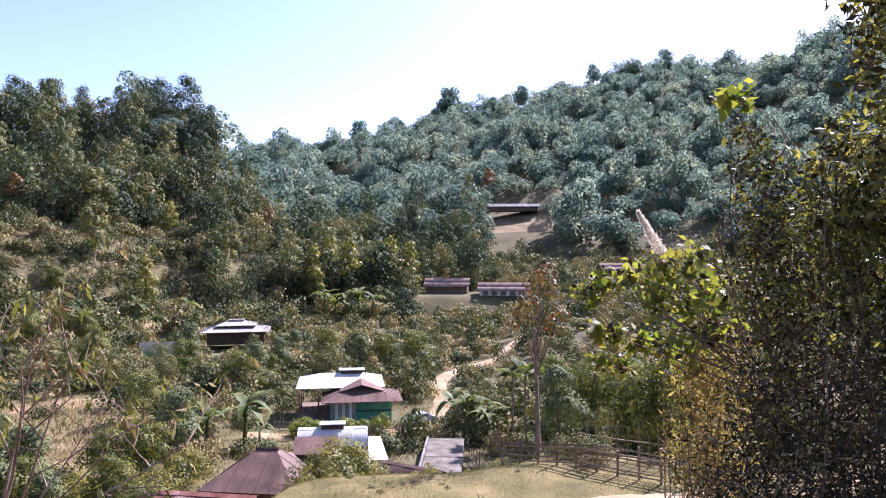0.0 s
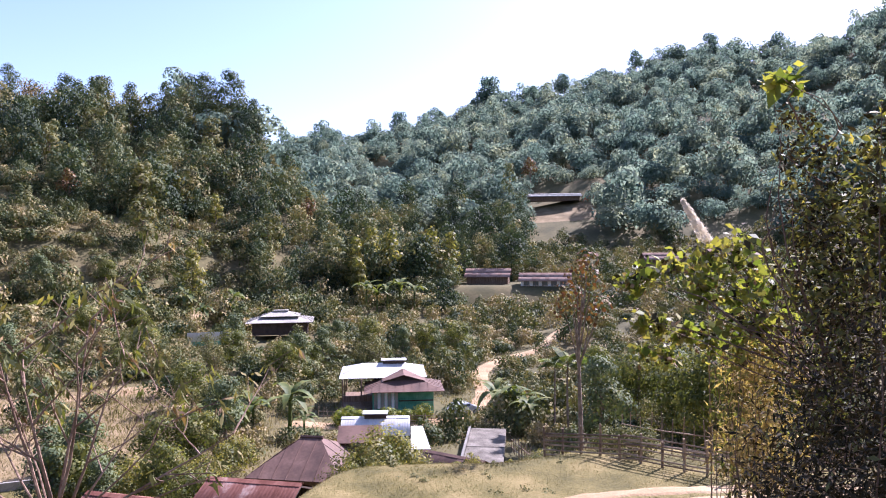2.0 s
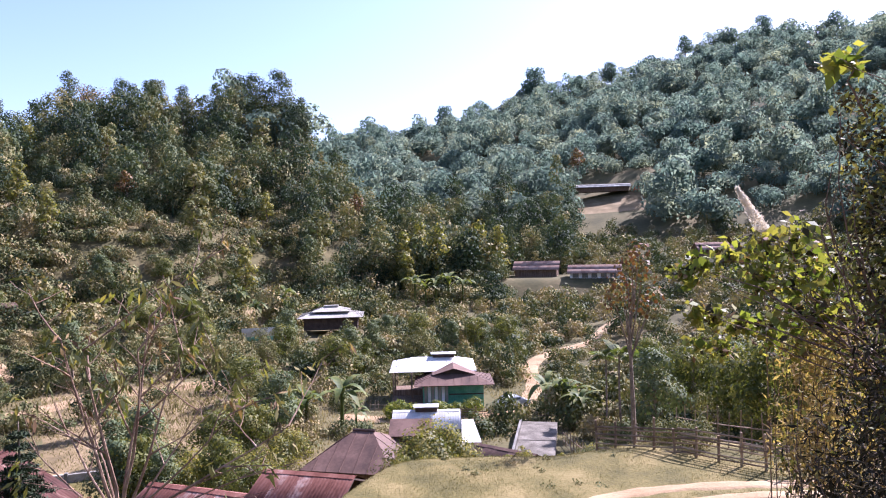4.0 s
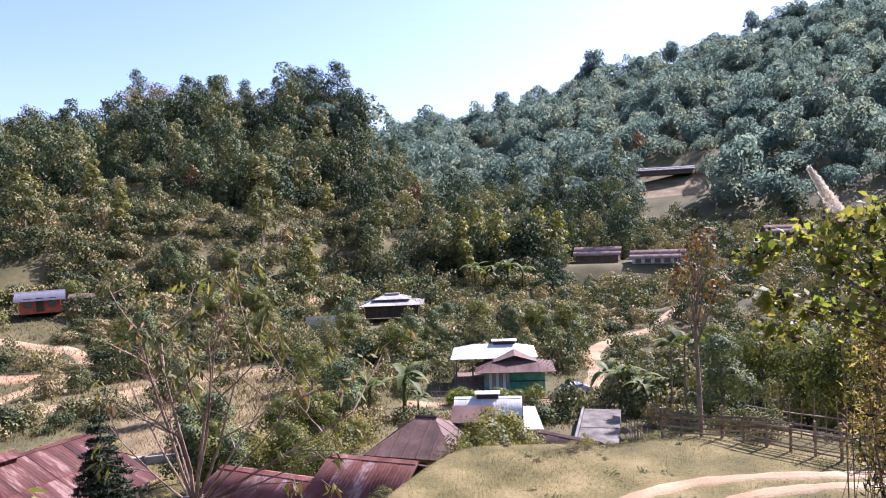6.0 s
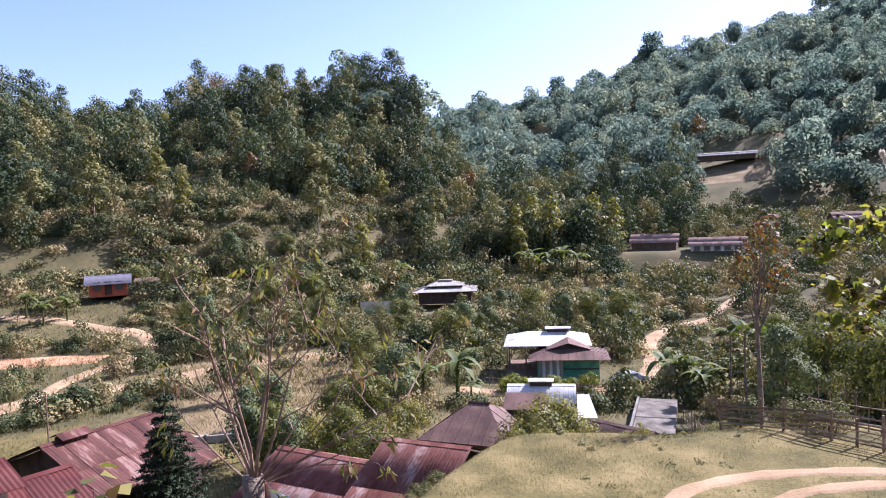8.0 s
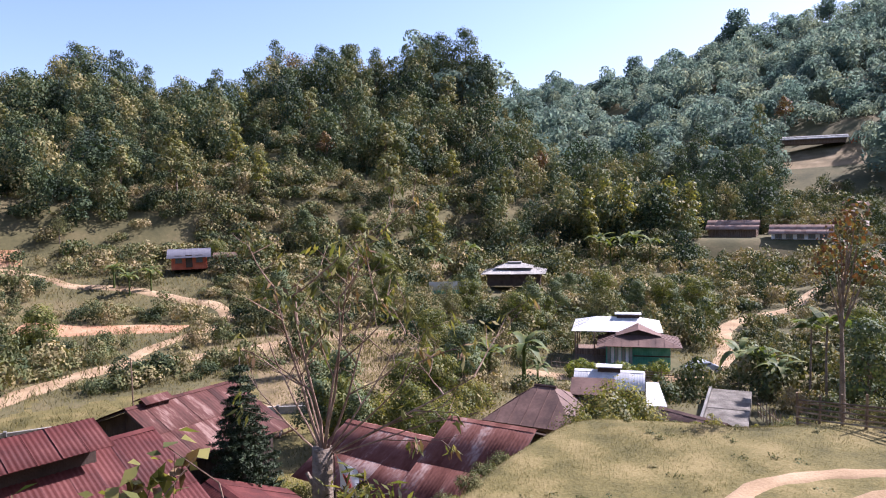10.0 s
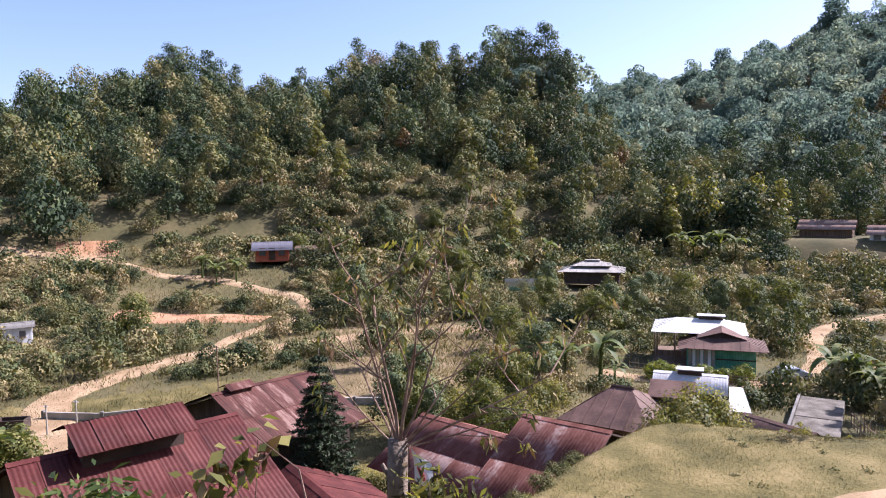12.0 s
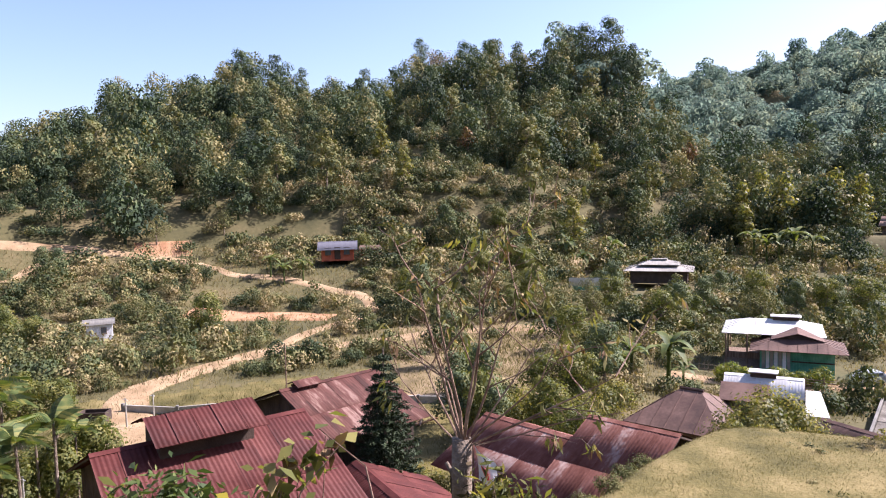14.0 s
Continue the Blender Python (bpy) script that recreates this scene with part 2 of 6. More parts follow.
def land(x, y):
    """Height of the ground: bank under the camera, knoll, valley floor, near ridge, far mountain."""
    x, y = np.asarray(x, float), np.asarray(y, float)
    d = np.hypot(x, y)
    az = np.degrees(np.arctan2(x, y))
    # valley floor, a little lower towards the house with the white roof
    z = 5.4 - 0.5 * ramp(az, -24, -10) * (1 - ramp(d, 80, 110)) + 0.12 * wave(x * 2, y * 2)
    z = z + 1.0 * (1 - ramp(d, 45, 60)) * ramp(az, -14, -2)
    # right-hand valley side
    z = z + 5.0 * ramp(az, 3, 14) * ramp(d, 60, 110)
    # terraces, then the near ridge
    rise = ramp(d, 88, 112) * 4.5 * (1 - ramp(az, -34, -22)) + ramp(d, 112, 134) * (6.5 * (1 - ramp(az, -30, -18)) + 2.0)
    top = 41.6 + 9.5 * ramp(az, -46, -23) + 9 * ramp(az, -34, -20.5) - 27 * ramp(-az, 53, 73) - 41 * ramp(az, -19.5, -6) + 2 * np.sin(az * 0.35) - 12 * ramp(az, -18.4, -17.0)
    top = top - 6 * ramp(az, -35, -31) * (1 - ramp(az, -27, -23)) - 3.5 * (1 - ramp(az, -52, -48))
    top = top + 3 * ramp(az, -60, -58) * (1 - ramp(az, -57, -54)) - 3 * ramp(az, -44, -42) * (1 - ramp(az, -37, -35))
    foot = 122 + 10 * ramp(az, -30, -18)
    crest = 212 - 38 * ramp(az, -20, 0)
    s = (d - foot) / (crest - foot)
    up = np.where(s < 1, np.clip(s, 0, 1) ** 1.08, 1 - 0.6 * np.clip((s - 1) / 0.9, 0, 1))
    fade = 1 - ramp(az, -8, 6)
    near = z + rise + np.maximum(0, top - 13) * up * fade + wave(x, y) * 1.8 * ramp(d, 120, 150)
    # shelf with the long house, then the far mountain
    shelf = 5.5 + 5.2 * ramp(d, 133, 143) + 5.5 * ramp(d, 160, 185)
    peak = 69 + 46 * ramp(az, -14, 26) + 5 * ramp(az, 22, 40)
    q = (d - 188) / (425 - 188)
    upf = np.where(q < 1, np.clip(q, 0, 1) ** 0.95, 1 - 0.55 * np.clip((q - 1) / 0.9, 0, 1))
    far = shelf * ramp(az, -30, -8) + (peak - 15) * upf * ramp(az, -60, -20) + wave(x * 0.5, y * 0.5, 2.0) * 4.5 * ramp(d, 200, 260)
    # the mountain's upper shoulder
    far = far + (11 * ramp(az, -13, 1) * (1 - ramp(az, 7, 22)) + 6 * ramp(az, 10, 15) * (1 - ramp(az, 17, 21)) + 7 * ramp(az, -22, -16) * (1 - ramp(az, -12, -7)) + 15 * ramp(az, 22, 31)) * ramp(d, 255, 420)
    zz = np.where(d > 100, np.maximum(near, far), near)
    # knoll with the dry lawn: a terrace below the camera, ending at a rounded brow
    lip = -26 + 1.2 * (np.clip(d, 18, 34) - 20)
    edge = ramp(az - lip, -5, 3) * (1 - ramp(d, 29 + 3 * ramp(az, 0, 12), 43 + 6 * ramp(az, 0, 14)))
    zz = zz + (10.4 - zz) * edge * (d < 60)
    # bank on which the camera stands; behind it the hillside goes on up
    bank = 18.35 - 8.0 * ramp(d, 1.8, 13.0)
    side = 18.35 - 12.6 * ramp(d, 1.8, 15.0)
    b = side + (bank - side) * ramp(az, -30, -12)
    zz = np.where(d < 15, np.maximum(b, np.where(d < 13, b, zz)), zz)
    back = np.minimum(18.35 + 0.28 * np.maximum(0, d - 2), 60)
    w = ramp(np.abs(az), 82, 115)
    zz = zz * (1 - w) + back * w
    # right flank above the path
    r = ramp(az, 26, 40) * (1 - w)
    zz = zz + r * np.maximum(0, 14 - zz) * (1 - ramp(d, 40, 90))
    # beyond all: level out
    return np.where(d > 900, zz * (1 - ramp(d, 900, 1600)) + 10 * ramp(d, 900, 1600), zz)


def h(x, y):
    return float(land(x, y))


def polar(az, d):
    return d * math.sin(radians(az)), d * math.cos(radians(az))


def mesh_from(name, verts, quads, mat, smooth=False):
    """One mesh object from numpy arrays of vertices and four-cornered faces."""
    me = bpy.data.meshes.new(name)
    v = np.ascontiguousarray(verts, dtype=np.float32)
    f = np.ascontiguousarray(quads, dtype=np.int32)
    me.vertices.add(len(v))
    me.vertices.foreach_set("co", v.ravel())
    me.loops.add(f.size)
    me.loops.foreach_set("vertex_index", f.ravel())
    me.polygons.add(len(f))
    me.polygons.foreach_set("loop_start", np.arange(0, f.size, f.shape[1], dtype=np.int32))
    me.update(calc_edges=True)
    if smooth:
        me.polygons.foreach_set("use_smooth", np.ones(len(f), dtype=bool))
    me.materials.append(mat)
    return me


def grid_quads(n, m, wrap=False):
    """Faces of an n by m vertex grid."""
    i, j = np.meshgrid(np.arange(n if wrap else n - 1), np.arange(m - 1), indexing="ij")
    a = i * m + j
    b = ((i + 1) % n) * m + j
    return np.stack([a, b, b + 1, a + 1], -1).reshape(-1, 4)


def build_ground():
    az = np.concatenate([np.arange(-82, 48, 0.45), np.arange(48, 278, 4.0)])
    dd = np.concatenate([[0.002], np.arange(0.3, 60, 0.5), np.arange(60, 150, 1.0), np.arange(150, 450, 2.5), np.geomspace(450, 3000, 24)])
    A, D = np.meshgrid(np.radians(az), dd, indexing="ij")
    X, Y = D * np.sin(A), D * np.cos(A)
    Z = land(X, Y)
    v = np.stack([X, Y, Z], -1).reshape(-1, 3)
    q = grid_quads(len(az), len(dd), True)
    v = np.concatenate([v, [[0, 0, land(0, 0.01)]]])
    me = mesh_from("ground", v, q[:, ::-1], M_GROUND, True)
    for m in (M_GRASS, M_RED, M_FIELD):
        me.materials.append(m)
    c = v[q].mean(1)
    x, y = c[:, 0], c[:, 1]
    d, az2 = np.hypot(x, y), np.degrees(np.arctan2(x, y))
    n = wave(x * 9, y * 9, 3.0)
    lawn = (az2 > -27) & (az2 < 60) & (d > 10) & (d < 40 + 2 * n) | (az2 < -27) & (az2 > -75) & (d > 10) & (d < 58 + 3 * n)
    bare = (az2 < -52.6 + 0.3 * n) & (az2 > -57.0) & (d > 118.2 + 0.5 * n) & (d < 121.5 + 0.6 * n)
    hill = (np.abs(x - 23) < 11 + n) & (d > 212) & (d < 229 + n)
    slip = (az2 > -23.2 + 0.4 * n) & (az2 < -20.6 + 0.4 * n) & (d > 115) & (d < 126 + n)
    field = hill | slip | (az2 < -21.5 + n) & (az2 > -37 + n) & (d > 49 + n) & (d < 79 + 2 * n)
    me.polygons.foreach_set("material_index", np.where(bare, 2, np.where(field, 3, np.where(lawn, 1, 0))).astype(np.int32))
    ob = new("ground", me)
    return tagged(ob, "dry scrubby hillside ground of olive grass and brown soil", "ground", kind="structure")


build_ground()


def strip(name, path, width, mat, label, category, lift=0.06, kind="structure", sub=1.2, rag=0.2):
    """A road draped on the land along a plan path of (x, y), resampled, with ragged edges."""
    pts = [Vector(p) for p in path]
    out = []
    for i in range(len(pts) - 1):
        p0, p1, p2, p3 = pts[max(0, i - 1)], pts[i], pts[i + 1], pts[min(len(pts) - 1, i + 2)]
        n = max(2, int((p2 - p1).length / sub))
        for k in range(n):
            t = k / n
            out.append(0.5 * ((2 * p1) + (p2 - p0) * t + (2 * p0 - 5 * p1 + 4 * p2 - p3) * t * t + (3 * p1 - p0 - 3 * p2 + p3) * t ** 3))
    out.append(pts[-1])
    rnd = random.Random(name)
    C = 7
    V = []
    for i, p in enumerate(out):
        a, b = out[max(0, i - 1)], out[min(len(out) - 1, i + 1)]
        t = (b - a).normalized()
        n = Vector((t.y, -t.x))
        w = width * (1 + rag * (rnd.random() - 0.5))
        for c in range(C):
            s = (c / (C - 1) - 0.5) * w
            x, y = p.x + n.x * s, p.y + n.y * s
            V.append((x, y, h(x, y) + (lift if 0 < c < C - 1 else -0.08)))
    q = grid_quads(len(out), C)
    ob = new(name, mesh_from(name, np.array(V), q, mat, True))
    return tagged(ob, label, category, kind=kind)


# ---- foliage ----


def blob_leaves(rng, centres, radii, n, size, flat=0.85, up=0.25, ratio=0.9, loose=0.3):
    """About n leaf cards spread evenly over the clumps' shells, facing outwards like shingles: vertices n x 4 x 3."""
    radii = np.asarray(radii)
    share = radii ** 2 / np.sum(radii ** 2)
    P, N, U = [], [], []
    for c, r, f in zip(np.asarray(centres), radii, share):
        m = max(6, int(n * f * 1.2))
        i = np.arange(m) + 0.5
        z = 1 - 1.72 * i / m
        th = i * 2.39996 + rng.random() * 6
        q = np.sqrt(np.maximum(0, 1 - z * z))
        u = np.stack([q * np.cos(th), q * np.sin(th), z], 1) + rng.normal(size=(m, 3)) * 0.10
        far = np.where(rng.random(m) < 0.25, 1.05 + 0.3 * rng.random(m), 0.82 + 0.24 * rng.random(m))
        P.append(c + u * (r * far)[:, None] * [1, 1, flat])
        U.append(u / np.linalg.norm(u, axis=1)[:, None] * 0.8 + [0, 0, 0.25])
        N.append(u * 1.2 + rng.normal(size=(m, 3)) * loose + [0, 0, up])
    p, nrm = np.concatenate(P), np.concatenate(N)
    v = cards(rng, p, nrm, size * (0.75 + 0.5 * rng.random(len(p))), ratio)
    return np.concatenate([v, np.repeat(soft_normals(v, np.concatenate(U))[:, None], 4, 1)], 2)


def soft_normals(v, out):
    """One normal a card, between the card's own and the clump's outward direction."""
    own = np.cross(v[:, 1] - v[:, 0], v[:, 2] - v[:, 0])
    own /= np.linalg.norm(own, axis=1)[:, None] + 1e-9
    n = own * 0.45 + out * 0.75
    return n / (np.linalg.norm(n, axis=1)[:, None] + 1e-9)


def leaf_mesh(name, v, mat, corners=4):
    """Leaves (n x corners x 6: place and normal) as one mesh."""
    v = v.reshape(-1, 6)
    me = mesh_from(name, v[:, :3], np.arange(len(v)).reshape(-1, corners), mat, True)
    me.attributes.new("custom_normal", "FLOAT_VECTOR", "POINT").data.foreach_set("vector", np.ascontiguousarray(v[:, 3:], dtype=np.float32).ravel())
    me.update()
    return me


def cards(rng, p, nrm, size, ratio=0.55):
    n = len(p)
    nrm = nrm / np.linalg.norm(nrm, axis=1)[:, None]
    a = np.cross(nrm, rng.normal(size=(n, 3)))
    a /= np.linalg.norm(a, axis=1)[:, None] + 1e-9
    b = np.cross(nrm, a)
    s = np.broadcast_to(np.asarray(size, float), (n,))[:, None] * 0.5
    w = s * ratio * (0.7 + 0.6 * rng.random(n))[:, None]
    return np.stack([p - a * s, p - b * w + a * s * 0.1, p + a * s - nrm * s * 0.3, p + b * w + a * s * 0.15], 1)


def crown_blobs(rng, height, radius, base, n):
    """Centres and radii of clumps in an uneven crown: a few big ones set apart, then smaller ones."""
    c, r = [], []
    for i in range(n):
        t = (i + rng.random()) / n
        rr = radius * (0.36 + 0.3 * rng.random()) * (1.0 - 0.25 * t)
        z = base + rr * 0.6 + (height - base - rr * 1.2) * t
        ring = radius * (0.2 + 0.52 * math.sin(math.pi * min(1, 0.22 + 0.74 * t))) * (0.45 + 0.55 * rng.random())
        a = i * 2.4 + rng.random() * 1.4
        c.append((ring * math.cos(a), ring * math.sin(a), z))
        r.append(rr)
    return np.array(c), np.array(r)


def clump_leaves(rng, centres, radii, n, size, flat=0.8, low=0.62, rough=1.0):
    """About n three-cornered tufts over the clumps' domes, each lit by its clump's roundness: n x 3 x 6."""
    radii = np.asarray(radii)
    share = radii ** 2 / np.sum(radii ** 2)
    out = []
    for c, r, f in zip(np.asarray(centres), radii, share):
        m = max(8, int(n * f))
        i = np.arange(m) + 0.5
        z = 1 - (1 + low) * i / m
        th = i * 2.39996 + rng.random() * 6
        q = np.sqrt(np.maximum(0, 1 - z * z))
        u = np.stack([q * np.cos(th), q * np.sin(th), z], 1) + rng.normal(size=(m, 3)) * 0.09
        # small knobs on each clump
        k = rng.normal(size=(7, 3))
        k /= np.linalg.norm(k, axis=1)[:, None]
        near = np.max(u @ k.T, 1)
        knob = 0.78 + 0.26 * np.clip((near - 0.55) / 0.4, 0, 1) ** 0.7
        p = c + u * (r * (knob + 0.08 * rough * rng.normal(size=m)))[:, None] * [1, 1, flat]
        away = u - 0.55 * k[np.argmax(u @ k.T, 1)] * (near < 0.8)[:, None]
        away = away / (np.linalg.norm(away, axis=1)[:, None] + 1e-9)
        nrm = away + rng.normal(size=(m, 3)) * 0.4 * rough
        nrm /= np.linalg.norm(nrm, axis=1)[:, None]
        a = np.cross(nrm, rng.normal(size=(m, 3)))
        a /= np.linalg.norm(a, axis=1)[:, None] + 1e-9
        b = np.cross(nrm, a)
        s = (size * rng.uniform(0.6, 1.3, m))[:, None]
        tri = np.stack([p + a * s * 0.62, p - a * s * 0.4 + b * s * 0.5, p - a * s * 0.35 - b * s * 0.5], 1)
        soft = away * 0.9 + nrm * 0.22 + [0, 0, 0.1]
        soft /= np.linalg.norm(soft, axis=1)[:, None]
        out.append(np.concatenate([tri, np.repeat(soft[:, None], 3, 1)], 2))
    return np.concatenate(out)


def wild_crown(seed, height, radius, base, blobs, n, size, rough=1.0):
    """Template of a wild plant's crown for joined woods and scrub."""
    rng = np.random.default_rng(seed)
    c, r = crown_blobs(rng, height, radius, base, blobs)
    return clump_leaves(rng, c, r * 0.92, n, size, rough=rough)


def scatter_mesh(name, templates, places, mat, label, category):
    """One joined mesh of many plants: templates of tufts, placed at rows of x, y, z, scale, turn, which."""
    chunks, tints = [], []
    rng = np.random.default_rng(len(places))
    for k, tpl in enumerate(templates):
        rows = places[places[:, 5] == k]
        if not len(rows):
            continue
        c, s = np.cos(rows[:, 4]), np.sin(rows[:, 4])
        v = tpl.reshape(-1, 6)
        x = (v[None, :, 0] * c[:, None] - v[None, :, 1] * s[:, None]) * rows[:, 3:4] + rows[:, 0:1]
        y = (v[None, :, 0] * s[:, None] + v[None, :, 1] * c[:, None]) * rows[:, 3:4] + rows[:, 1:2]
        z = v[None, :, 2] * rows[:, 3:4] * (0.75 + 0.55 * ((rows[:, 4:5] * 7.1) % 1)) + rows[:, 2:3]
        nx = v[None, :, 3] * c[:, None] - v[None, :, 4] * s[:, None]
        ny = v[None, :, 3] * s[:, None] + v[None, :, 4] * c[:, None]
        nz = np.broadcast_to(v[None, :, 5], nx.shape)
        chunks.append(np.stack([x, y, z, nx, ny, nz], -1).reshape(-1, 6))
        tints.append(np.repeat(rng.random(len(rows)) ** 1.3, len(v)))
    me = leaf_mesh(name, np.concatenate(chunks), mat, 3)
    me.attributes.new("tint", "FLOAT", "POINT").data.foreach_set("value", np.concatenate(tints).astype(np.float32))
    return tagged(new(name, me), label, category, kind="stuff")


def spread(az0, az1, d0, d1, gap, keep, seed, s0, s1, kinds):
    """Places on a jittered plan grid inside a polar sector."""
    rng = np.random.default_rng(seed)
    R = d1 + gap
    g = np.arange(-R, R, gap)
    X, Y = np.meshgrid(g, g)
    X, Y = X.ravel(), Y.ravel()
    X = X + rng.uniform(-0.45, 0.45, len(X)) * gap
    Y = Y + rng.uniform(-0.45, 0.45, len(Y)) * gap
    d, az = np.hypot(X, Y), np.degrees(np.arctan2(X, Y))
    m = (d > d0) & (d < d1) & (az > az0) & (az < az1)
    X, Y, d, az = X[m], Y[m], d[m], az[m]
    m = keep(X, Y, d, az, rng)
    X, Y = X[m], Y[m]
    n = len(X)
    return np.stack([X, Y, land(X, Y) - 0.15, rng.uniform(s0, s1, n) * (0.95 + 0.3 * wave(X * 1.7, Y * 1.7, 8.0)), rng.uniform(0, 6.28, n), rng.integers(0, kinds, n)], 1)


def trunk_tris(height, radius):
    """A slim three-sided upright spike, for trunks far away."""
    a = [(radius * math.cos(t), radius * math.sin(t)) for t in (0.3, 2.4, 4.5)]
    out = []
    for i in range(3):
        (ax, ay), (bx, by) = a[i], a[(i + 1) % 3]
        n = ((ax + bx) / radius, (ay + by) / radius, 0.0)
        out.append([(ax, ay, 0, *n), (bx, by, 0, *n), (0, 0, height, *n)])
    return np.array(out)


# roads and clearings keep plants off: rows of x, y, radius
CLEAR = []


def clear_along(path, r, front=0.0):
    """Keeps plants off a way and, on its lower side, off the bank that hides it."""
    for a, b in zip(path[:-1], path[1:]):
        n = max(1, int(math.hypot(b[0] - a[0], b[1] - a[1]) / r) + 1)
        for k in range(n + 1):
            x, y = a[0] + (b[0] - a[0]) * k / n, a[1] + (b[1] - a[1]) * k / n
            CLEAR.append((x, y, r))
            for j in range(1, int(front / r) + 1):
                f = 1 - j * r / math.hypot(x, y)
                CLEAR.append((x * f, y * f, r))


def free(X, Y, extra=0.0):
    ok = np.ones(len(X), bool)
    for x, y, r in CLEAR:
        ok &= (X - x) ** 2 + (Y - y) ** 2 > (r + extra) ** 2
    return ok

# ---- building helpers ----


def thing(name, m, label, category, group="", kind=""):
    ob = new(name)
    ob.empty_display_size = 0.2
    ob.matrix_world = m
    return tagged(ob, label, category, group, kind)


def part(name, bm, mat, parent, label="", m=None, smooth=False):
    """Links a bmesh (or a finished mesh) as one mesh object under a thing or a part."""
    if isinstance(bm, bmesh.types.BMesh):
        me = bpy.data.meshes.new(name)
        bm.to_mesh(me)
        bm.free()
        me.materials.append(mat)
        if smooth:
            for p in me.polygons:
                p.use_smooth = True
    else:
        me = bm
    ob = new(name, me)
    ob.parent = parent
    if m is not None:
        ob.matrix_basis = m
    return tagged(ob, label)


def box(bm, x0, y0, z0, x1, y1, z1, bevel=0.0):
    r = bmesh.ops.create_cube(bm, size=1, matrix=Matrix.Translation(((x0 + x1) / 2, (y0 + y1) / 2, (z0 + z1) / 2)) @ Matrix.Diagonal((abs(x1 - x0), abs(y1 - y0), abs(z1 - z0), 1)))
    if bevel:
        bmesh.ops.bevel(bm, geom=list({e for v in r["verts"] for e in v.link_edges}), offset=bevel, segments=1, affect="EDGES")
    return bm


def boxed(*a, bevel=0.02):
    return box(bmesh.new(), *a, bevel=bevel)


def tube(bm, p, q, r0, r1, n=7, bend=0.0, cap=True):
    """A tapered round bar from p to q, bowed a little."""
    p, q = Vector(p), Vector(q)
    d = (q - p)
    side = d.orthogonal().normalized()
    up = d.cross(side).normalized()
    rings = []
    k = 4 if bend else 2
    for i in range(k):
        t = i / (k - 1)
        c = p + d * t + side * (bend * math.sin(math.pi * t))
        r = r0 + (r1 - r0) * t
        rings.append([bm.verts.new(c + (side * math.cos(a) + up * math.sin(a)) * r) for a in (2 * math.pi * j / n for j in range(n))])
    for a, b in zip(rings[:-1], rings[1:]):
        for j in range(n):
            bm.faces.new((a[j], a[(j + 1) % n], b[(j + 1) % n], b[j]))
    if cap:
        bm.faces.new(rings[-1])
        bm.faces.new(rings[0][::-1])
    return bm


def sheet_mesh(name, width, length, mat, pitch=0.15, depth=0.03, seg=4):
    """One corrugated roofing sheet: x across, y down the slope from 0 to -length, waves along x, with a thin lip."""
    n = max(2, int(round(width / pitch))) * seg + 1
    xs = np.linspace(0, width + 0.04, n)
    zs = depth * 0.5 * np.cos(2 * np.pi * xs / pitch)
    rows = []
    for y in (0.0, -length):
        rows.append(np.stack([xs, np.full(n, y), zs], 1))
    rows.append(np.stack([xs, np.full(n, -length), zs - 0.025], 1))
    v = np.concatenate(rows)
    q = grid_quads(3, n)
    me = mesh_from(name, v, q[:, ::-1], mat)
    return me


def slope(parent, a, b, drop, run, mat, label, sheet=0.86, pitch=0.15, name="roof_sheet", lap=True, cut0=0.0, cut1=0.0):
    """Roofing sheets side by side from ridge point a to ridge point b, falling by drop over the plan vector run."""
    a, b = Vector(a), Vector(b)
    ux = (b - a).normalized()
    down = Vector((run[0], run[1], -drop))
    L = down.length
    uy = -down.normalized()
    uz = ux.cross(uy)
    n = max(1, int(round((b - a).length / sheet)))
    w = (b - a).length / n
    rows = 2 if (lap and L > 3.2) else 1
    key = sheet_mesh(name, w, L / rows + (0.12 if rows > 1 else 0), mat, pitch, 0.03 if mat is M_OXIDE else 0.011)
    rnd = random.Random(n * 7 + int(L * 100))
    out = []
    for r in range(rows):
        for i in range(n):
            o = a + ux * (w * i) - uy * (r * L / rows) + uz * (0.012 * (i % 2) + (0.02 if r == 0 else 0.0) + rnd.uniform(0, 0.006))
            m = Matrix((ux, uy, uz)).transposed().to_4x4()
            m.translation = o
            m = m @ Matrix.Rotation(rnd.uniform(-0.004, 0.004), 4, "Z")
            out.append(part(name, key, mat, parent, m=m))
    return out


def quad_slab(bm, pts, thick):
    """A flat panel with thickness from three or four corners."""
    top = [bm.verts.new(p) for p in pts]
    nrm = (Vector(pts[1]) - Vector(pts[0])).cross(Vector(pts[-1]) - Vector(pts[0])).normalized()
    low = [bm.verts.new(Vector(p) - nrm * thick) for p in pts]
    bm.faces.new(top)
    bm.faces.new(low[::-1])
    for i in range(len(pts)):
        j = (i + 1) % len(pts)
        bm.faces.new((top[j], top[i], low[i], low[j]))
    return bm


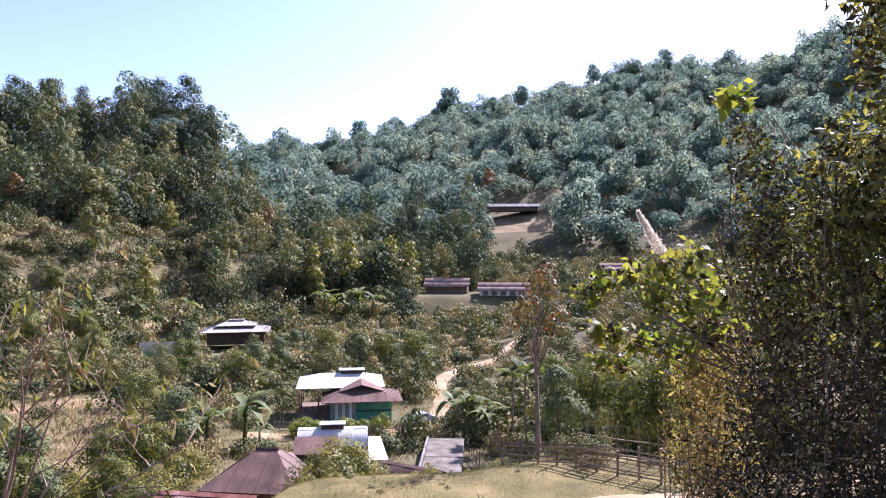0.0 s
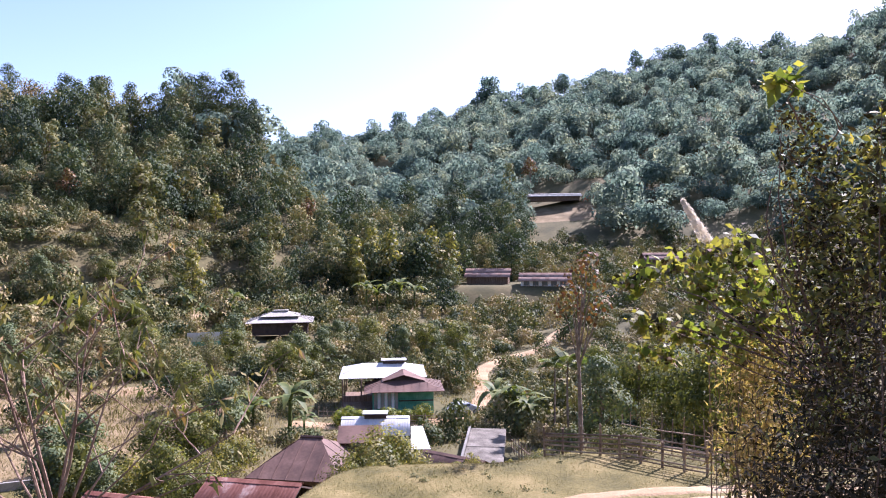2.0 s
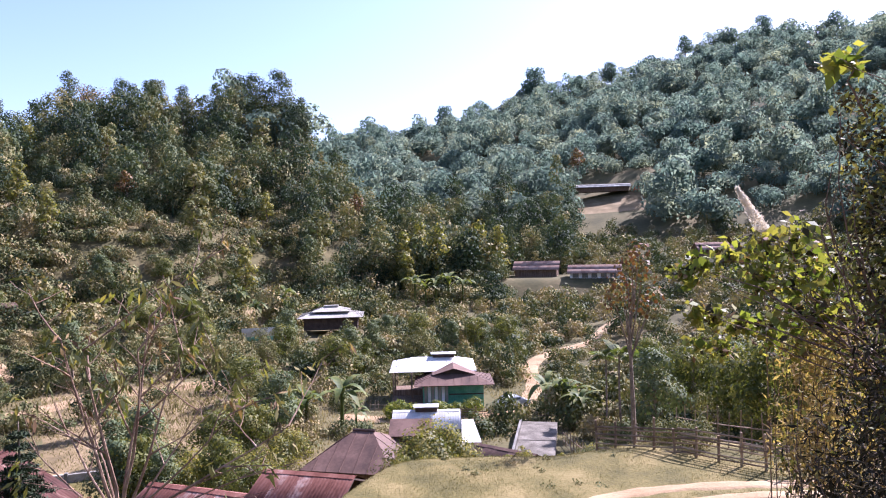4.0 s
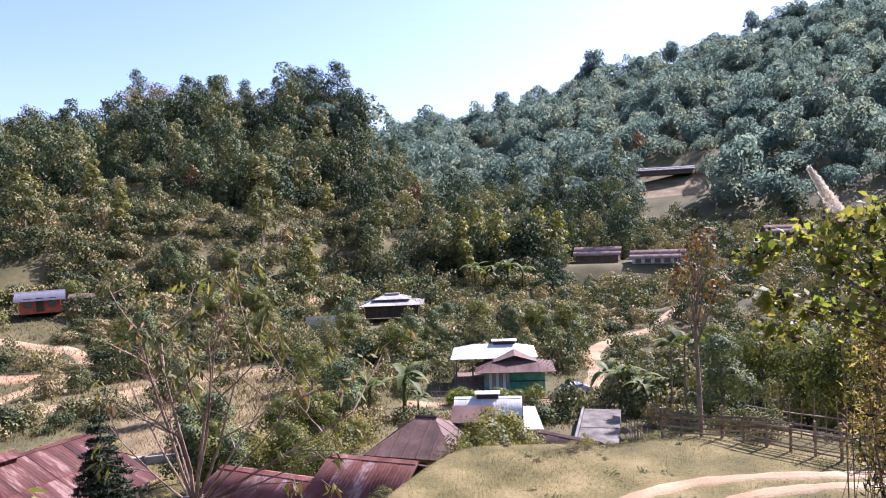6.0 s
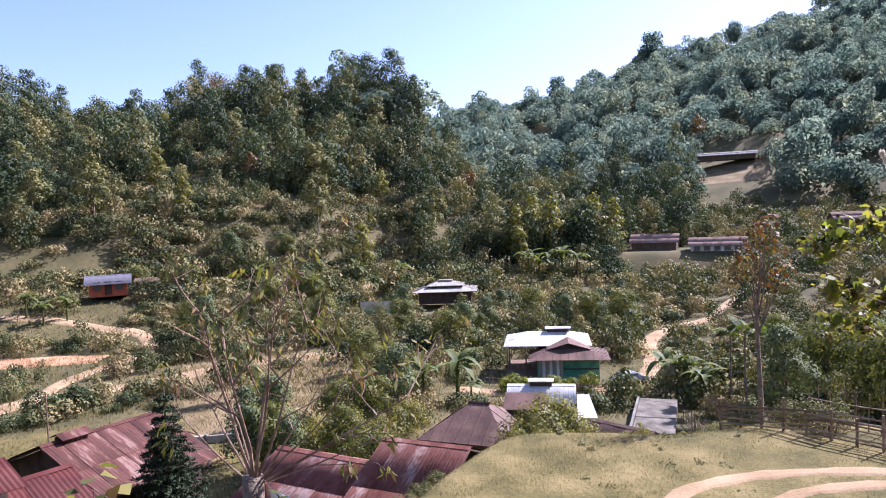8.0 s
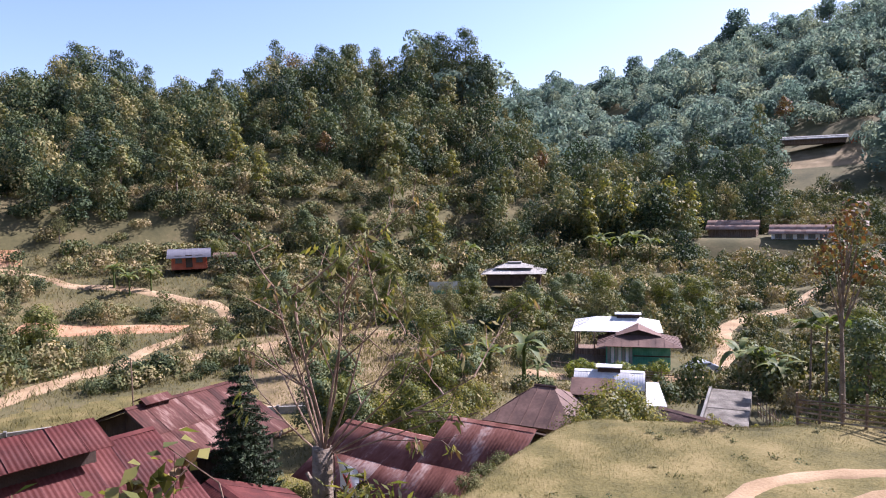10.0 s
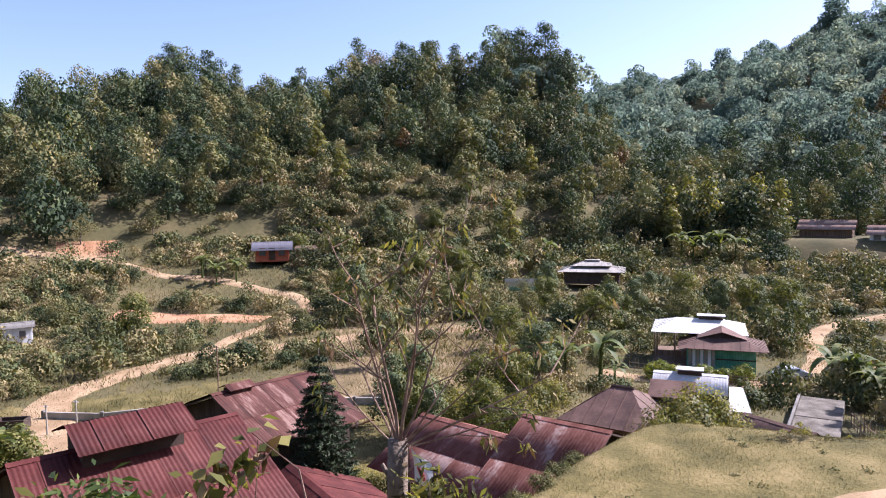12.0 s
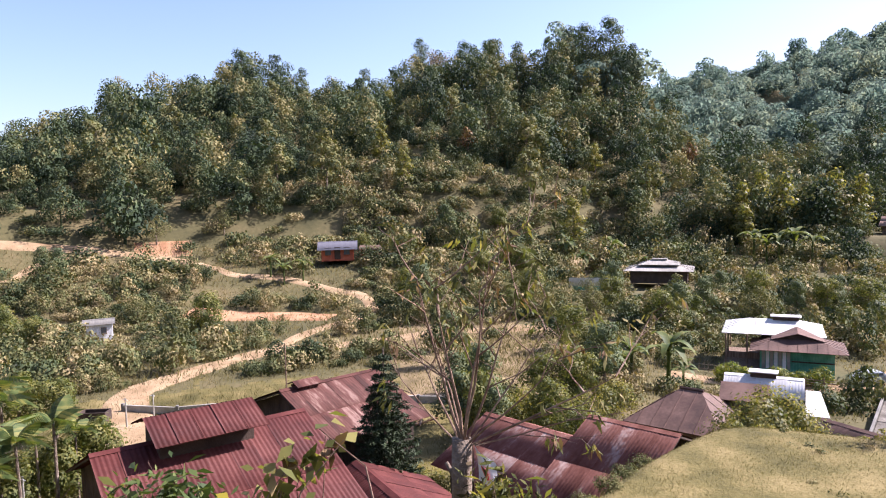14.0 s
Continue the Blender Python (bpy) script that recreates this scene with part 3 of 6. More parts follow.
def board_wall(parent, a, b, z0, z1, mat, name="wall", label="", thick=0.1, gable=None, board=0.22):
    """An upright wall between plan points a and b in one piece, its face stepped board by board; gable: extra height in the middle."""
    a, b = Vector(a), Vector(b)
    u = (b - a).normalized()
    nrm = Vector((u.y, -u.x))
    L = (b - a).length
    n = max(2, int(L / board))
    n += n % 2
    rnd = random.Random(int(L * 100))
    plan = []
    for i in range(n):
        off = rnd.uniform(0, 0.025)
        plan += [(L * i / n, off), (L * (i + 1) / n - (0.015 if i < n - 1 else 0), off)]
        if i < n - 1:
            plan.append((L * (i + 1) / n - 0.007, -0.02))
    plan += [(L, -thick), (L / 2, -thick), (0, -thick)]
    bm = bmesh.new()
    low, top = [], []
    for s, o in plan:
        p = a + u * s + nrm * o
        zt = z1 + (gable * (1 - abs(2 * s / L - 1)) if gable else 0)
        low.append(bm.verts.new((p.x, p.y, z0)))
        top.append(bm.verts.new((p.x, p.y, zt)))
    k = len(plan)
    for i in range(k):
        j = (i + 1) % k
        bm.faces.new((low[i], low[j], top[j], top[i]))
    if not gable:
        bm.faces.new(top)
    bm.faces.new(low[::-1])
    return part(name, bm, mat, parent, label)


def window(parent, x, y, z, w, hgt, face, frame_mat, pane_mat, bars=1):
    """A framed window set on a wall; face: the outward plan direction in degrees."""
    m = pose(x, y, z, 0, 0, face)
    bm = bmesh.new()
    box(bm, -w / 2 - 0.06, -0.05, -0.06, -w / 2, 0.04, hgt + 0.06)
    box(bm, w / 2, -0.05, -0.06, w / 2 + 0.06, 0.04, hgt + 0.06)
    box(bm, -w / 2, -0.05, hgt, w / 2, 0.04, hgt + 0.06)
    box(bm, -w / 2 - 0.1, -0.09, -0.1, w / 2 + 0.1, 0.04, -0.04)
    for i in range(bars):
        s = -w / 2 + w * (i + 1) / (bars + 1)
        box(bm, s - 0.025, -0.04, 0, s + 0.025, 0.03, hgt)
    win = part("window", bm, frame_mat, parent, m=m)
    part("pane", boxed(-w / 2, -0.01, 0, w / 2, 0.01, hgt, bevel=0), pane_mat, win)
    return win


def gable_house(name, label, x, y, turn, L, W, floor, eave, ridge, roof_mat, wall_mat, over=0.6, end=0.5, pitch=0.15, category="house", skew=0.0, walls=True, base=None, windows=()):
    """A house with a two-sided sheet roof. Local x runs along the ridge, heights from the floor."""
    t = thing(name, pose(x, y, floor, 0, 0, turn), label, category)
    W2 = W / 2
    fall = ridge - eave
    k = (W2 + over) / W2
    for sgn in (1, -1):
        ends = ((-L / 2 - end, 0, ridge), (L / 2 + end, 0, ridge)) if sgn < 0 else ((L / 2 + end, 0, ridge), (-L / 2 - end, 0, ridge))
        slope(t, ends[0], ends[1], fall * k, (0, sgn * (W2 + over)), roof_mat, "", pitch=pitch)
    bm = bmesh.new()
    for sgn in (1, -1):
        quad_slab(bm, [(-L / 2 - end, 0, ridge + 0.06), (L / 2 + end, 0, ridge + 0.06), (L / 2 + end, sgn * 0.22, ridge + 0.06 - 0.22 * fall / W2), (-L / 2 - end, sgn * 0.22, ridge + 0.06 - 0.22 * fall / W2)][::sgn], 0.012)
    part("ridge_cap", bm, roof_mat, t)
    if walls:
        g = -0.04 - 0.02
        board_wall(t, (-L / 2, -W2), (L / 2, -W2), -0.3, eave + g, wall_mat)
        board_wall(t, (L / 2, W2), (-L / 2, W2), -0.3, eave + g, wall_mat)
        board_wall(t, (L / 2, -W2 + 0.12), (L / 2, W2 - 0.12), -0.3, eave + g, wall_mat, gable=fall - 0.1)
        board_wall(t, (-L / 2, W2 - 0.12), (-L / 2, -W2 + 0.12), -0.3, eave + g, wall_mat, gable=fall - 0.1)
        # rafters' edge boards on the gables
        for sx in (-1, 1):
            bm = bmesh.new()
            for sy in (-1, 1):
                tube(bm, (sx * (L / 2 + end - 0.06), 0, ridge - 0.1), (sx * (L / 2 + end - 0.06), sy * (W2 + over * 0.9), ridge - 0.1 - fall * k * 0.97), 0.05, 0.05, 4)
            part("bargeboard", bm, M_DARK, t)
    for wx, wy, wz, ww, wh, face in windows:
        window(t, wx, wy, wz, ww, wh, face, M_WOOD, M_GLASS)
    return t


def hip_roof(parent, x0, y0, x1, y1, eave, ridge, mat, inset, name="roof", thick=0.06, rib=0.5):
    """A four-sided roof of panels; ridge runs along x, with raised sheet seams."""
    cy = (y0 + y1) / 2
    a, b = (x0 + inset, cy, ridge), (x1 - inset, cy, ridge)
    c = [(x0, y0, eave), (x1, y0, eave), (x1, y1, eave), (x0, y1, eave)]
    faces = ([c[0], c[1], b, a], [c[1], c[2], b], [c[2], c[3], a, b], [c[3], c[0], a])
    for k, f in enumerate(faces):
        panel = part(name + "_panel", quad_slab(bmesh.new(), f, thick), mat, parent)
        lo0, lo1 = Vector(f[0]), Vector(f[1])
        hi1 = Vector(f[2])
        hi0 = Vector(f[3]) if len(f) == 4 else hi1
        n = max(2, int((lo1 - lo0).length / rib))
        for i in range(n + 1):
            s = i / n
            p = lo0.lerp(lo1, s)
            # seams run straight down the slope
            width = (lo1 - lo0).length
            u = (lo1 - lo0).normalized()
            s0, s1 = (hi0 - lo0).dot(u), (hi1 - lo0).dot(u)
            d = s * width
            up = (hi0 - lo0) - u * s0
            t = 1.0 if s0 <= d <= s1 else (d / s0 if d < s0 and s0 > 0 else ((width - d) / (width - s1) if width > s1 else 1))
            if t > 0.03:
                part("seam", tube(bmesh.new(), p + Vector((0, 0, 0.01)), p + up * t + Vector((0, 0, 0.01)), 0.028, 0.028, 4, cap=False), mat, panel)


# ---- roads, paths and clearings ----
valley_road = [(-36, 22), (-43.3, 27.2), (-47, 29.3), (-49.6, 32), (-50.6, 37), (-51.2, 43.9), (-50.6, 48), (-48.4, 50), (-45.7, 52.8), (-43.4, 56.9), (-41.4, 61.5), (-36, 66), (-27, 72)]
hill_track = [(-50.8, 47), (-53.6, 54), (-54.5, 60), (-54.9, 65.4), (-57.4, 70.6), (-61.6, 73.4), (-65.7, 72.6), (-72.7, 72.1), (-77.6, 70.3), (-81.6, 68.4), (-91, 70.1), (-98.4, 65.6), (-103.6, 61.4), (-107.8, 56.8), (-113, 50)]
house_road = [(-16, 57), (-9, 56.5), (-4.6, 58.5), (-1.4, 62.0), (0.1, 69.9), (-0.6, 78.3), (0.6, 85), (3.7, 90.5), (7.7, 95.5), (11.1, 106), (18, 118), (30, 130)]
earth_patch = [(-75, 56), (-70, 58.2), (-66, 60.4), (-62, 62.6), (-58, 64.0)]
side_track = [(-96, 41), (-99.6, 45.6), (-101.7, 48.7), (-104.5, 52.8), (-104.4, 57.5)]
rut_a = [(16, 27.9), (9.4, 27.5), (6.2, 27.1), (3.8, 26.4), (2.2, 25.5), (0.8, 24.2), (0.2, 22), (0.2, 17)]
rut_b = [(16, 26.8), (8.9, 26.4), (6.4, 25.8), (4.4, 24.8), (3.2, 23), (2.4, 21), (2.2, 17)]
for p, r, front in ((valley_road, 1.9, 1.9), (hill_track, 1.5, 4.5), (house_road, 1.9, 1.9), (earth_patch, 2.6, 7.8), (side_track, 1.4, 2.8), (rut_a, 1.0, 0), (rut_b, 1.0, 0),
                    ([(-3, 150), (5, 150)], 3.0, 12), ([(8, 144), (18, 144)], 3.0, 12), ([(-36, 97), (-41, 95)], 2.0, 8), ([(-34, 105), (-27, 105)], 2.5, 5)):
    clear_along(p, r, front)
strip("road", valley_road, 3.7, M_DIRT, "pale unpaved valley road of packed dirt", "road")
strip("road", hill_track, 2.1, M_DIRT, "winding dirt track climbing the terraces", "road", 0.09)
strip("road", house_road, 2.3, M_DIRT, "dirt road passing the white-roofed house uphill", "road")
strip("road", side_track, 2.8, M_DIRT, "short dirt track on the terrace", "road")
strip("bare_earth", earth_patch, 5.0, M_RED, "bare orange-red levelled earth beside the track", "ground", 0.13)
strip("wheel_track", rut_a, 0.85, M_DIRT, "worn sandy wheel track across the dry lawn", "path", 0.05, rag=0.5, sub=0.6)
strip("wheel_track", rut_b, 0.8, M_DIRT, "worn sandy wheel track across the dry lawn", "path", 0.05, rag=0.5, sub=0.6)

# ---- school-like buildings with red sheet roofs ----
BUILT = [(-21, 15, 9), (-25, 26, 7), (-18, 21, 5), (-12, 26, 5), (-8, 26, 5), (-10, 40, 6), (-5, 43, 5), (-8, 63, 7.5), (-31, 105, 6.5), (-38, 97, 4), (-73.5, 82, 5), (-73, 43, 3.5),
          (22, 229, 8), (0, 150, 6), (12, 145, 7), (40, 144, 7), (-2.4, 62, 3), (0, 46, 4)]
CLEAR += BUILT
CLEAR += [(-69.5, 78, 4), (-29.3, 99, 4.5), (11.5, 138, 5.5), (1, 143, 5), (34, 140, 5), (-69, 41, 2.5), (-71, 42, 2.5), (-66, 39.2, 2.2), (-1.6, 56.5, 3.4), (-7.5, 57, 4.2), (-12, 60, 3), (-36.5, 91, 3.5), (-37.2, 94, 3.6), (-34.5, 87, 2.6), (-28.8, 97, 4.0), (-5.5, 53, 3)]
hall = gable_house("school_hall", "long hall with a corrugated oxide-red roof and raised ridge vent", -21.9, 16.8, 69, 7.0, 11.0, 5.6, 3.6, 5.8, M_OXIDE, M_DARK, 0.8, 0.5, 0.17, "school building")
# raised ridge vent of the hall
for sgn in (1, -1):
    ends = ((-2.2, 0, 6.7), (1.8, 0, 6.7)) if sgn < 0 else ((1.8, 0, 6.7), (-2.2, 0, 6.7))
    slope(hall, ends[0], ends[1], 0.62, (0, sgn * 1.75), M_OXIDE, "", pitch=0.17, name="vent_sheet")
part("vent_wall", boxed(-1.9, -1.0, 5.2, 1.5, 1.0, 6.15, bevel=0), M_DARK, hall, "dark slatted vent opening")
wing = gable_house("school_wing", "low wing with a corrugated oxide-red roof", -15.2, 19.8, -28, 7.5, 5.2, 5.6, 2.4, 3.5, M_OXIDE, M_DARK, 0.6, 0.4, 0.17, "school building")
barn = gable_house("barn", "timber barn with a streaked rusty red sheet roof", -24.3, 26.3, 75, 4.8, 7.2, 5.4, 4.1, 5.4, M_RUST, M_DARK, 0.7, 0.5, 0.15, "barn")
part("roof_hatch", quad_slab(quad_slab(box(bmesh.new(), -2.0, -0.35, 5.2, -0.9, 0.35, 5.5), [(-2.15, 0, 5.72), (-0.75, 0, 5.72), (-0.75, 0.55, 5.5), (-2.15, 0.55, 5.5)][::-1], -0.03), [(-2.15, 0, 5.72), (-0.75, 0, 5.72), (-0.75, -0.55, 5.5), (-2.15, -0.55, 5.5)], -0.03), M_RUST, barn, "small rusty ridge vent")
gable_house("long_shed", "shed with a blotchy rust-red corrugated roof", -9.3, 28.1, -9, 3.1, 9.0, 5.6, 2.85, 4.7, M_FADED, M_DARK, 0.7, 0.5, 0.15, "shed")
gable_house("long_shed", "low shed with a faded rust-red corrugated roof", -13.9, 27.9, -14, 4.6, 5.6, 5.6, 2.85, 4.0, M_FADED, M_DARK, 0.7, 0.4, 0.15, "shed")
# ---- brown-roofed house with the white-roofed house behind it ----
bh = thing("village_house", pose(-10.3, 39.6, 5.0, 0, 0, -7), "house with a brown rusty hipped sheet roof", "house")
hip_roof(bh, -3.1, -1.0, 2.6, 5.2, 1.7, 3.25, M_BROWN, 2.3, "roof", rib=0.8)
part("ridge_cap", tube(bmesh.new(), (-0.95, 2.1, 3.27), (0.45, 2.1, 3.27), 0.1, 0.1, 6), M_BROWN, bh)
for a, b in (((-2.6, -0.5), (2.1, -0.5)), ((2.1, -0.5), (2.1, 4.7)), ((2.1, 4.7), (-2.6, 4.7)), ((-2.6, 4.7), (-2.6, -0.5))):
    board_wall(bh, a, b, -0.4, 1.75, M_WOOD)
wh = gable_house("village_house", "house with a new white zinc roof and brown gable", -6.95, 44.9, 6, 3.5, 2.4, 4.6, 3.55, 4.1, M_ZINC, M_WOOD, 0.5, 0.4, 0.16, "house")
part("ridge_vent", boxed(-0.8, -0.45, 4.36, 0.8, 0.45, 4.42, bevel=0.01), M_ZINC, wh)
part("vent_wall", boxed(-0.7, -0.25, 4.05, 0.7, 0.25, 4.36, bevel=0), M_DARK, wh, "dark vent opening")
part("porch_roof", quad_slab(bmesh.new(), [(-2.25, -2.3, 3.1), (0.4, -2.3, 3.1), (0.4, -0.9, 3.82), (-2.25, -0.9, 3.82)], 0.05), M_BROWN, wh, "brown rusty porch roof")
part("side_roof", quad_slab(bmesh.new(), [(2.25, -2.6, 2.75), (3.45, -2.3, 2.65), (3.0, -0.3, 3.55), (2.25, -0.5, 3.6)], 0.05), M_ZINC, wh)
gable_house("lean_to", "low brown lean-to beside the white-roofed house", -1.8, 41.2, -30, 3.6, 3.6, 5.0, 1.6, 2.4, M_BROWN, M_WOOD, 0.4, 0.3, 0.18, "shed")

# ---- green house with white and rust roofs ----
gh = thing("green_house", pose(-8.3, 63.4, 5.45, 0, 0, 8) @ Matrix.Diagonal((0.9, 0.9, 0.86, 1)), "green timber house with white roof, rusty porch and open veranda", "house")
hip_roof(gh, -5.2, -1.4, 3.4, 5.2, 2.8, 3.75, M_ZINC, 2.3, "roof", rib=0.9)
part("ridge_vent", boxed(-1.1, 1.3, 4.05, 1.5, 2.5, 4.13, bevel=0.02), M_ZINC, gh)
part("vent_wall", boxed(-0.9, 1.6, 3.5, 1.3, 2.2, 4.05, bevel=0), M_DARK, gh, "dark vent opening")
hip_roof(gh, -2.7, -4.6, 4.9, 0.6, 2.0, 3.05, M_BROWN, 2.9, "porch_roof", 0.05, rib=0.7)
part("gable_vent", quad_slab(bmesh.new(), [(-0.5, -2.75, 2.74), (2.7, -2.75, 2.74), (1.1, -2.6, 3.26)], 0.06), M_DARK, gh, "dark gable opening under the porch ridge")
for sg in (-1, 1):
    part("gable_roof", quad_slab(bmesh.new(), [(1.1, -3.0, 3.36), (1.1, 0.8, 3.36), (1.1 + 2.1 * sg, 0.8, 2.72), (1.1 + 2.1 * sg, -3.0, 2.72)][::-sg], 0.05), M_BROWN, gh)
board_wall(gh, (-1.9, -3.6), (3.9, -3.6), -0.4, 2.05, M_GREEN, label="green board wall")
board_wall(gh, (3.9, -3.48), (3.9, 0.6), -0.4, 2.05, M_GREEN, label="green board wall")
board_wall(gh, (2.6, 0.6), (2.6, 4.6), -0.4, 2.7, M_GREEN, label="green board wall")
board_wall(gh, (2.6, 4.6), (-1.9, 4.6), -0.4, 2.7, M_DARK)
board_wall(gh, (-1.9, 4.48), (-1.9, -3.48), -0.4, 1.9, M_DARK)
for k in range(7):
    part("curtain", boxed(-1.75 + 0.33 * k, -3.74 + 0.03 * (k % 2), 0.15, -1.47 + 0.33 * k, -3.66 + 0.03 * (k % 2), 1.85, bevel=0.02), M_WALL if k % 2 else M_TIN, gh, "pale hanging curtain strip")
part("sill_rail", boxed(0.6, -3.7, 0.85, 3.9, -3.63, 0.98), M_DARK, gh)
part("stilt_skirt", boxed(-4.9, -1.2, 0.35, -2.0, -1.1, 0.95), M_WOOD, gh, "board railing of the veranda")
for px, py in ((-4.8, -1.8), (-4.8, 1.8), (-4.8, 5.4), (-3.0, -1.8)):
    part("post", tube(bmesh.new(), (px, py, -0.4), (px, py, 2.8), 0.08, 0.07, 8), M_WOOD, gh)
part("floor_slab", boxed(-5.0, -3.4, -0.5, 3.8, 5.2, -0.05), M_WOOD, gh)

# slatted garden fence before the green house
gf = thing("garden_fence", pose(-7.2, 57.2, h(-7.2, 57.2), 0, 0, 4), "low weathered slat fence before the garden shrubs", "fence")
for i in range(7):
    part("post", tube(bmesh.new(), (-3.6 + 1.2 * i, 0, -0.3), (-3.6 + 1.2 * i, 0.03, 0.85 + 0.06 * (i % 3)), 0.045, 0.035, 6), M_BAMBOO, gf)
for k in range(4):
    part("rail", tube(bmesh.new(), (-3.8, -0.05, 0.18 + 0.19 * k), (3.8, -0.05, 0.22 + 0.19 * k), 0.032, 0.026, 6), M_BAMBOO, gf)

# ---- two-tiered hip-roofed house on stilts ----
tp = thing("tiered_house", pose(-30.6, 105.4, 5.8, 0, 0, 12) @ Matrix.Diagonal((0.9, 0.9, 0.9, 1)), "dark timber house on posts with a pale two-tiered roof", "house")
hip_roof(tp, -5.4, -4.2, 5.4, 4.2, 2.5, 3.4, M_TIN, 3.2, "lower_roof")
hip_roof(tp, -3.2, -2.4, 3.2, 2.4, 3.35, 4.0, M_TIN, 2.0, "upper_roof")
part("top_vent", boxed(-1.2, -0.5, 3.9, 1.2, 0.5, 4.2), M_TIN, tp)
for a, b in (((-4.4, -3.2), (4.4, -3.2)), ((4.4, -3.2), (4.4, 3.2)), ((4.4, 3.2), (-4.4, 3.2)), ((-4.4, 3.2), (-4.4, -3.2))):
    board_wall(tp, a, b, 0.4, 2.5, M_DARK)
for px in (-4, 0, 4):
    for py in (-3, 3):
        part("post", tube(bmesh.new(), (px, py, -0.8), (px, py, 0.5), 0.13, 0.12, 8), M_WOOD, tp)
sf = thing("sheet_fence", pose(-38.3, 96.6, 5.6, 0, 0, 20), "pale corrugated sheet fence with a green skirt", "fence")
for i in range(8):
    part("panel", sheet_mesh("panel", 0.68, 1.3, M_ZINC, 0.17), M_ZINC, sf, m=pose(-2.8 + 0.7 * i, 0, 1.75, 90 + 4 * math.sin(i), 0, 0))
part("skirt", boxed(-2.4, -0.12, -0.1, 2.8, -0.06, 0.5), M_GREEN, sf, "green netting skirt")

# ---- red house, white hut, houses up the slope ----
rh = gable_house("red_house", "small orange-red timber house with blue-grey roof", -73.4, 82.4, 40, 4.8, 4.4, 10.6, 1.7, 2.5, M_SLATE, M_ORANGE, 0.8, 0.6, 0.3, "house",
                 windows=((-1.4, -2.36, 0.7, 0.8, 1.0, 0), (1.4, -2.36, 0.7, 0.8, 1.0, 0)))
part("door", boxed(-0.45, -2.42, 0, 0.45, -2.33, 1.8), M_DARK, rh)
gable_house("tin_shed", "low shed with a grey sheet roof", -70.5, 87.0, 30, 3.0, 2.4, 10.8, 1.0, 1.4, M_WOOD, M_WOOD, 0.4, 0.3, 0.3, "shed")
gable_house("white_hut", "small whitewashed hut with grey sheet roof", -73.0, 43.0, 58, 2.7, 2.3, h(-73, 43) + 0.1, 1.7, 2.05, M_CONC, M_WALL, 0.25, 0.25, 0.3, "hut",
            windows=((0.5, -1.2, 0.7, 0.45, 0.55, 0),))
gable_house("hill_house", "long low house with pale roof on a bare terrace", 22.5, 229, -4, 16, 6, 32.4, 1.3, 2.1, M_TIN, M_WOOD, 1.0, 0.6, 0.4, "house")
gable_house("red_shed", "small orange-red shed beside the hill house", 33.5, 229, 0, 3.2, 2.6, 31.4, 1.6, 2.2, M_ORANGE, M_ORANGE, 0.3, 0.2, 0.4, "shed")
gable_house("long_house", "timber house with a brown roof on the upper shelf", 1.0, 150, -6, 8.5, 6, 10.9, 1.7, 2.9, M_TERRA, M_WOOD, 0.8, 0.5, 0.35, "house")
gable_house("long_house", "low pink-roofed house with a row of pale windows", 12.4, 144.6, -6, 9.5, 5.5, 10.2, 1.8, 2.9, M_TERRA, M_WALL, 0.8, 0.5, 0.35, "house",
            windows=tuple((-3.6 + 1.8 * i, -2.82, 0.6, 1.0, 0.9, 0) for i in range(5)))
gable_house("upper_house", "house with a faded tan sheet roof among trees", 35.5, 146, 0, 6.0, 5, 14.2, 1.8, 2.8, M_TERRA, M_WOOD, 0.6, 0.4, 0.35, "house")
gable_house("upper_house", "house with a faded tan sheet roof among trees", 46.5, 142, 4, 5.0, 4.6, 15.4, 1.6, 2.4, M_TERRA, M_WOOD, 0.6, 0.4, 0.35, "house")

# ---- concrete pad ----
pad = thing("concrete_pad", pose(0.05, 46.2, 6.45, 0, 0, -3), "cracked grey concrete slab below the knoll", "slab")
part("slab", boxed(-1.25, -4.6, -1.6, 1.25, -0.03, 0.0, bevel=0.03), M_PAD, pad)
part("slab", boxed(-1.25, 0.03, -1.6, 1.25, 4.6, 0.01, bevel=0.03), M_PAD, pad)
part("kerb", boxed(-1.42, -4.6, -1.5, -1.27, 4.6, 0.16, bevel=0.02), M_CONC, pad)


# ---- bamboo fence along the knoll ----


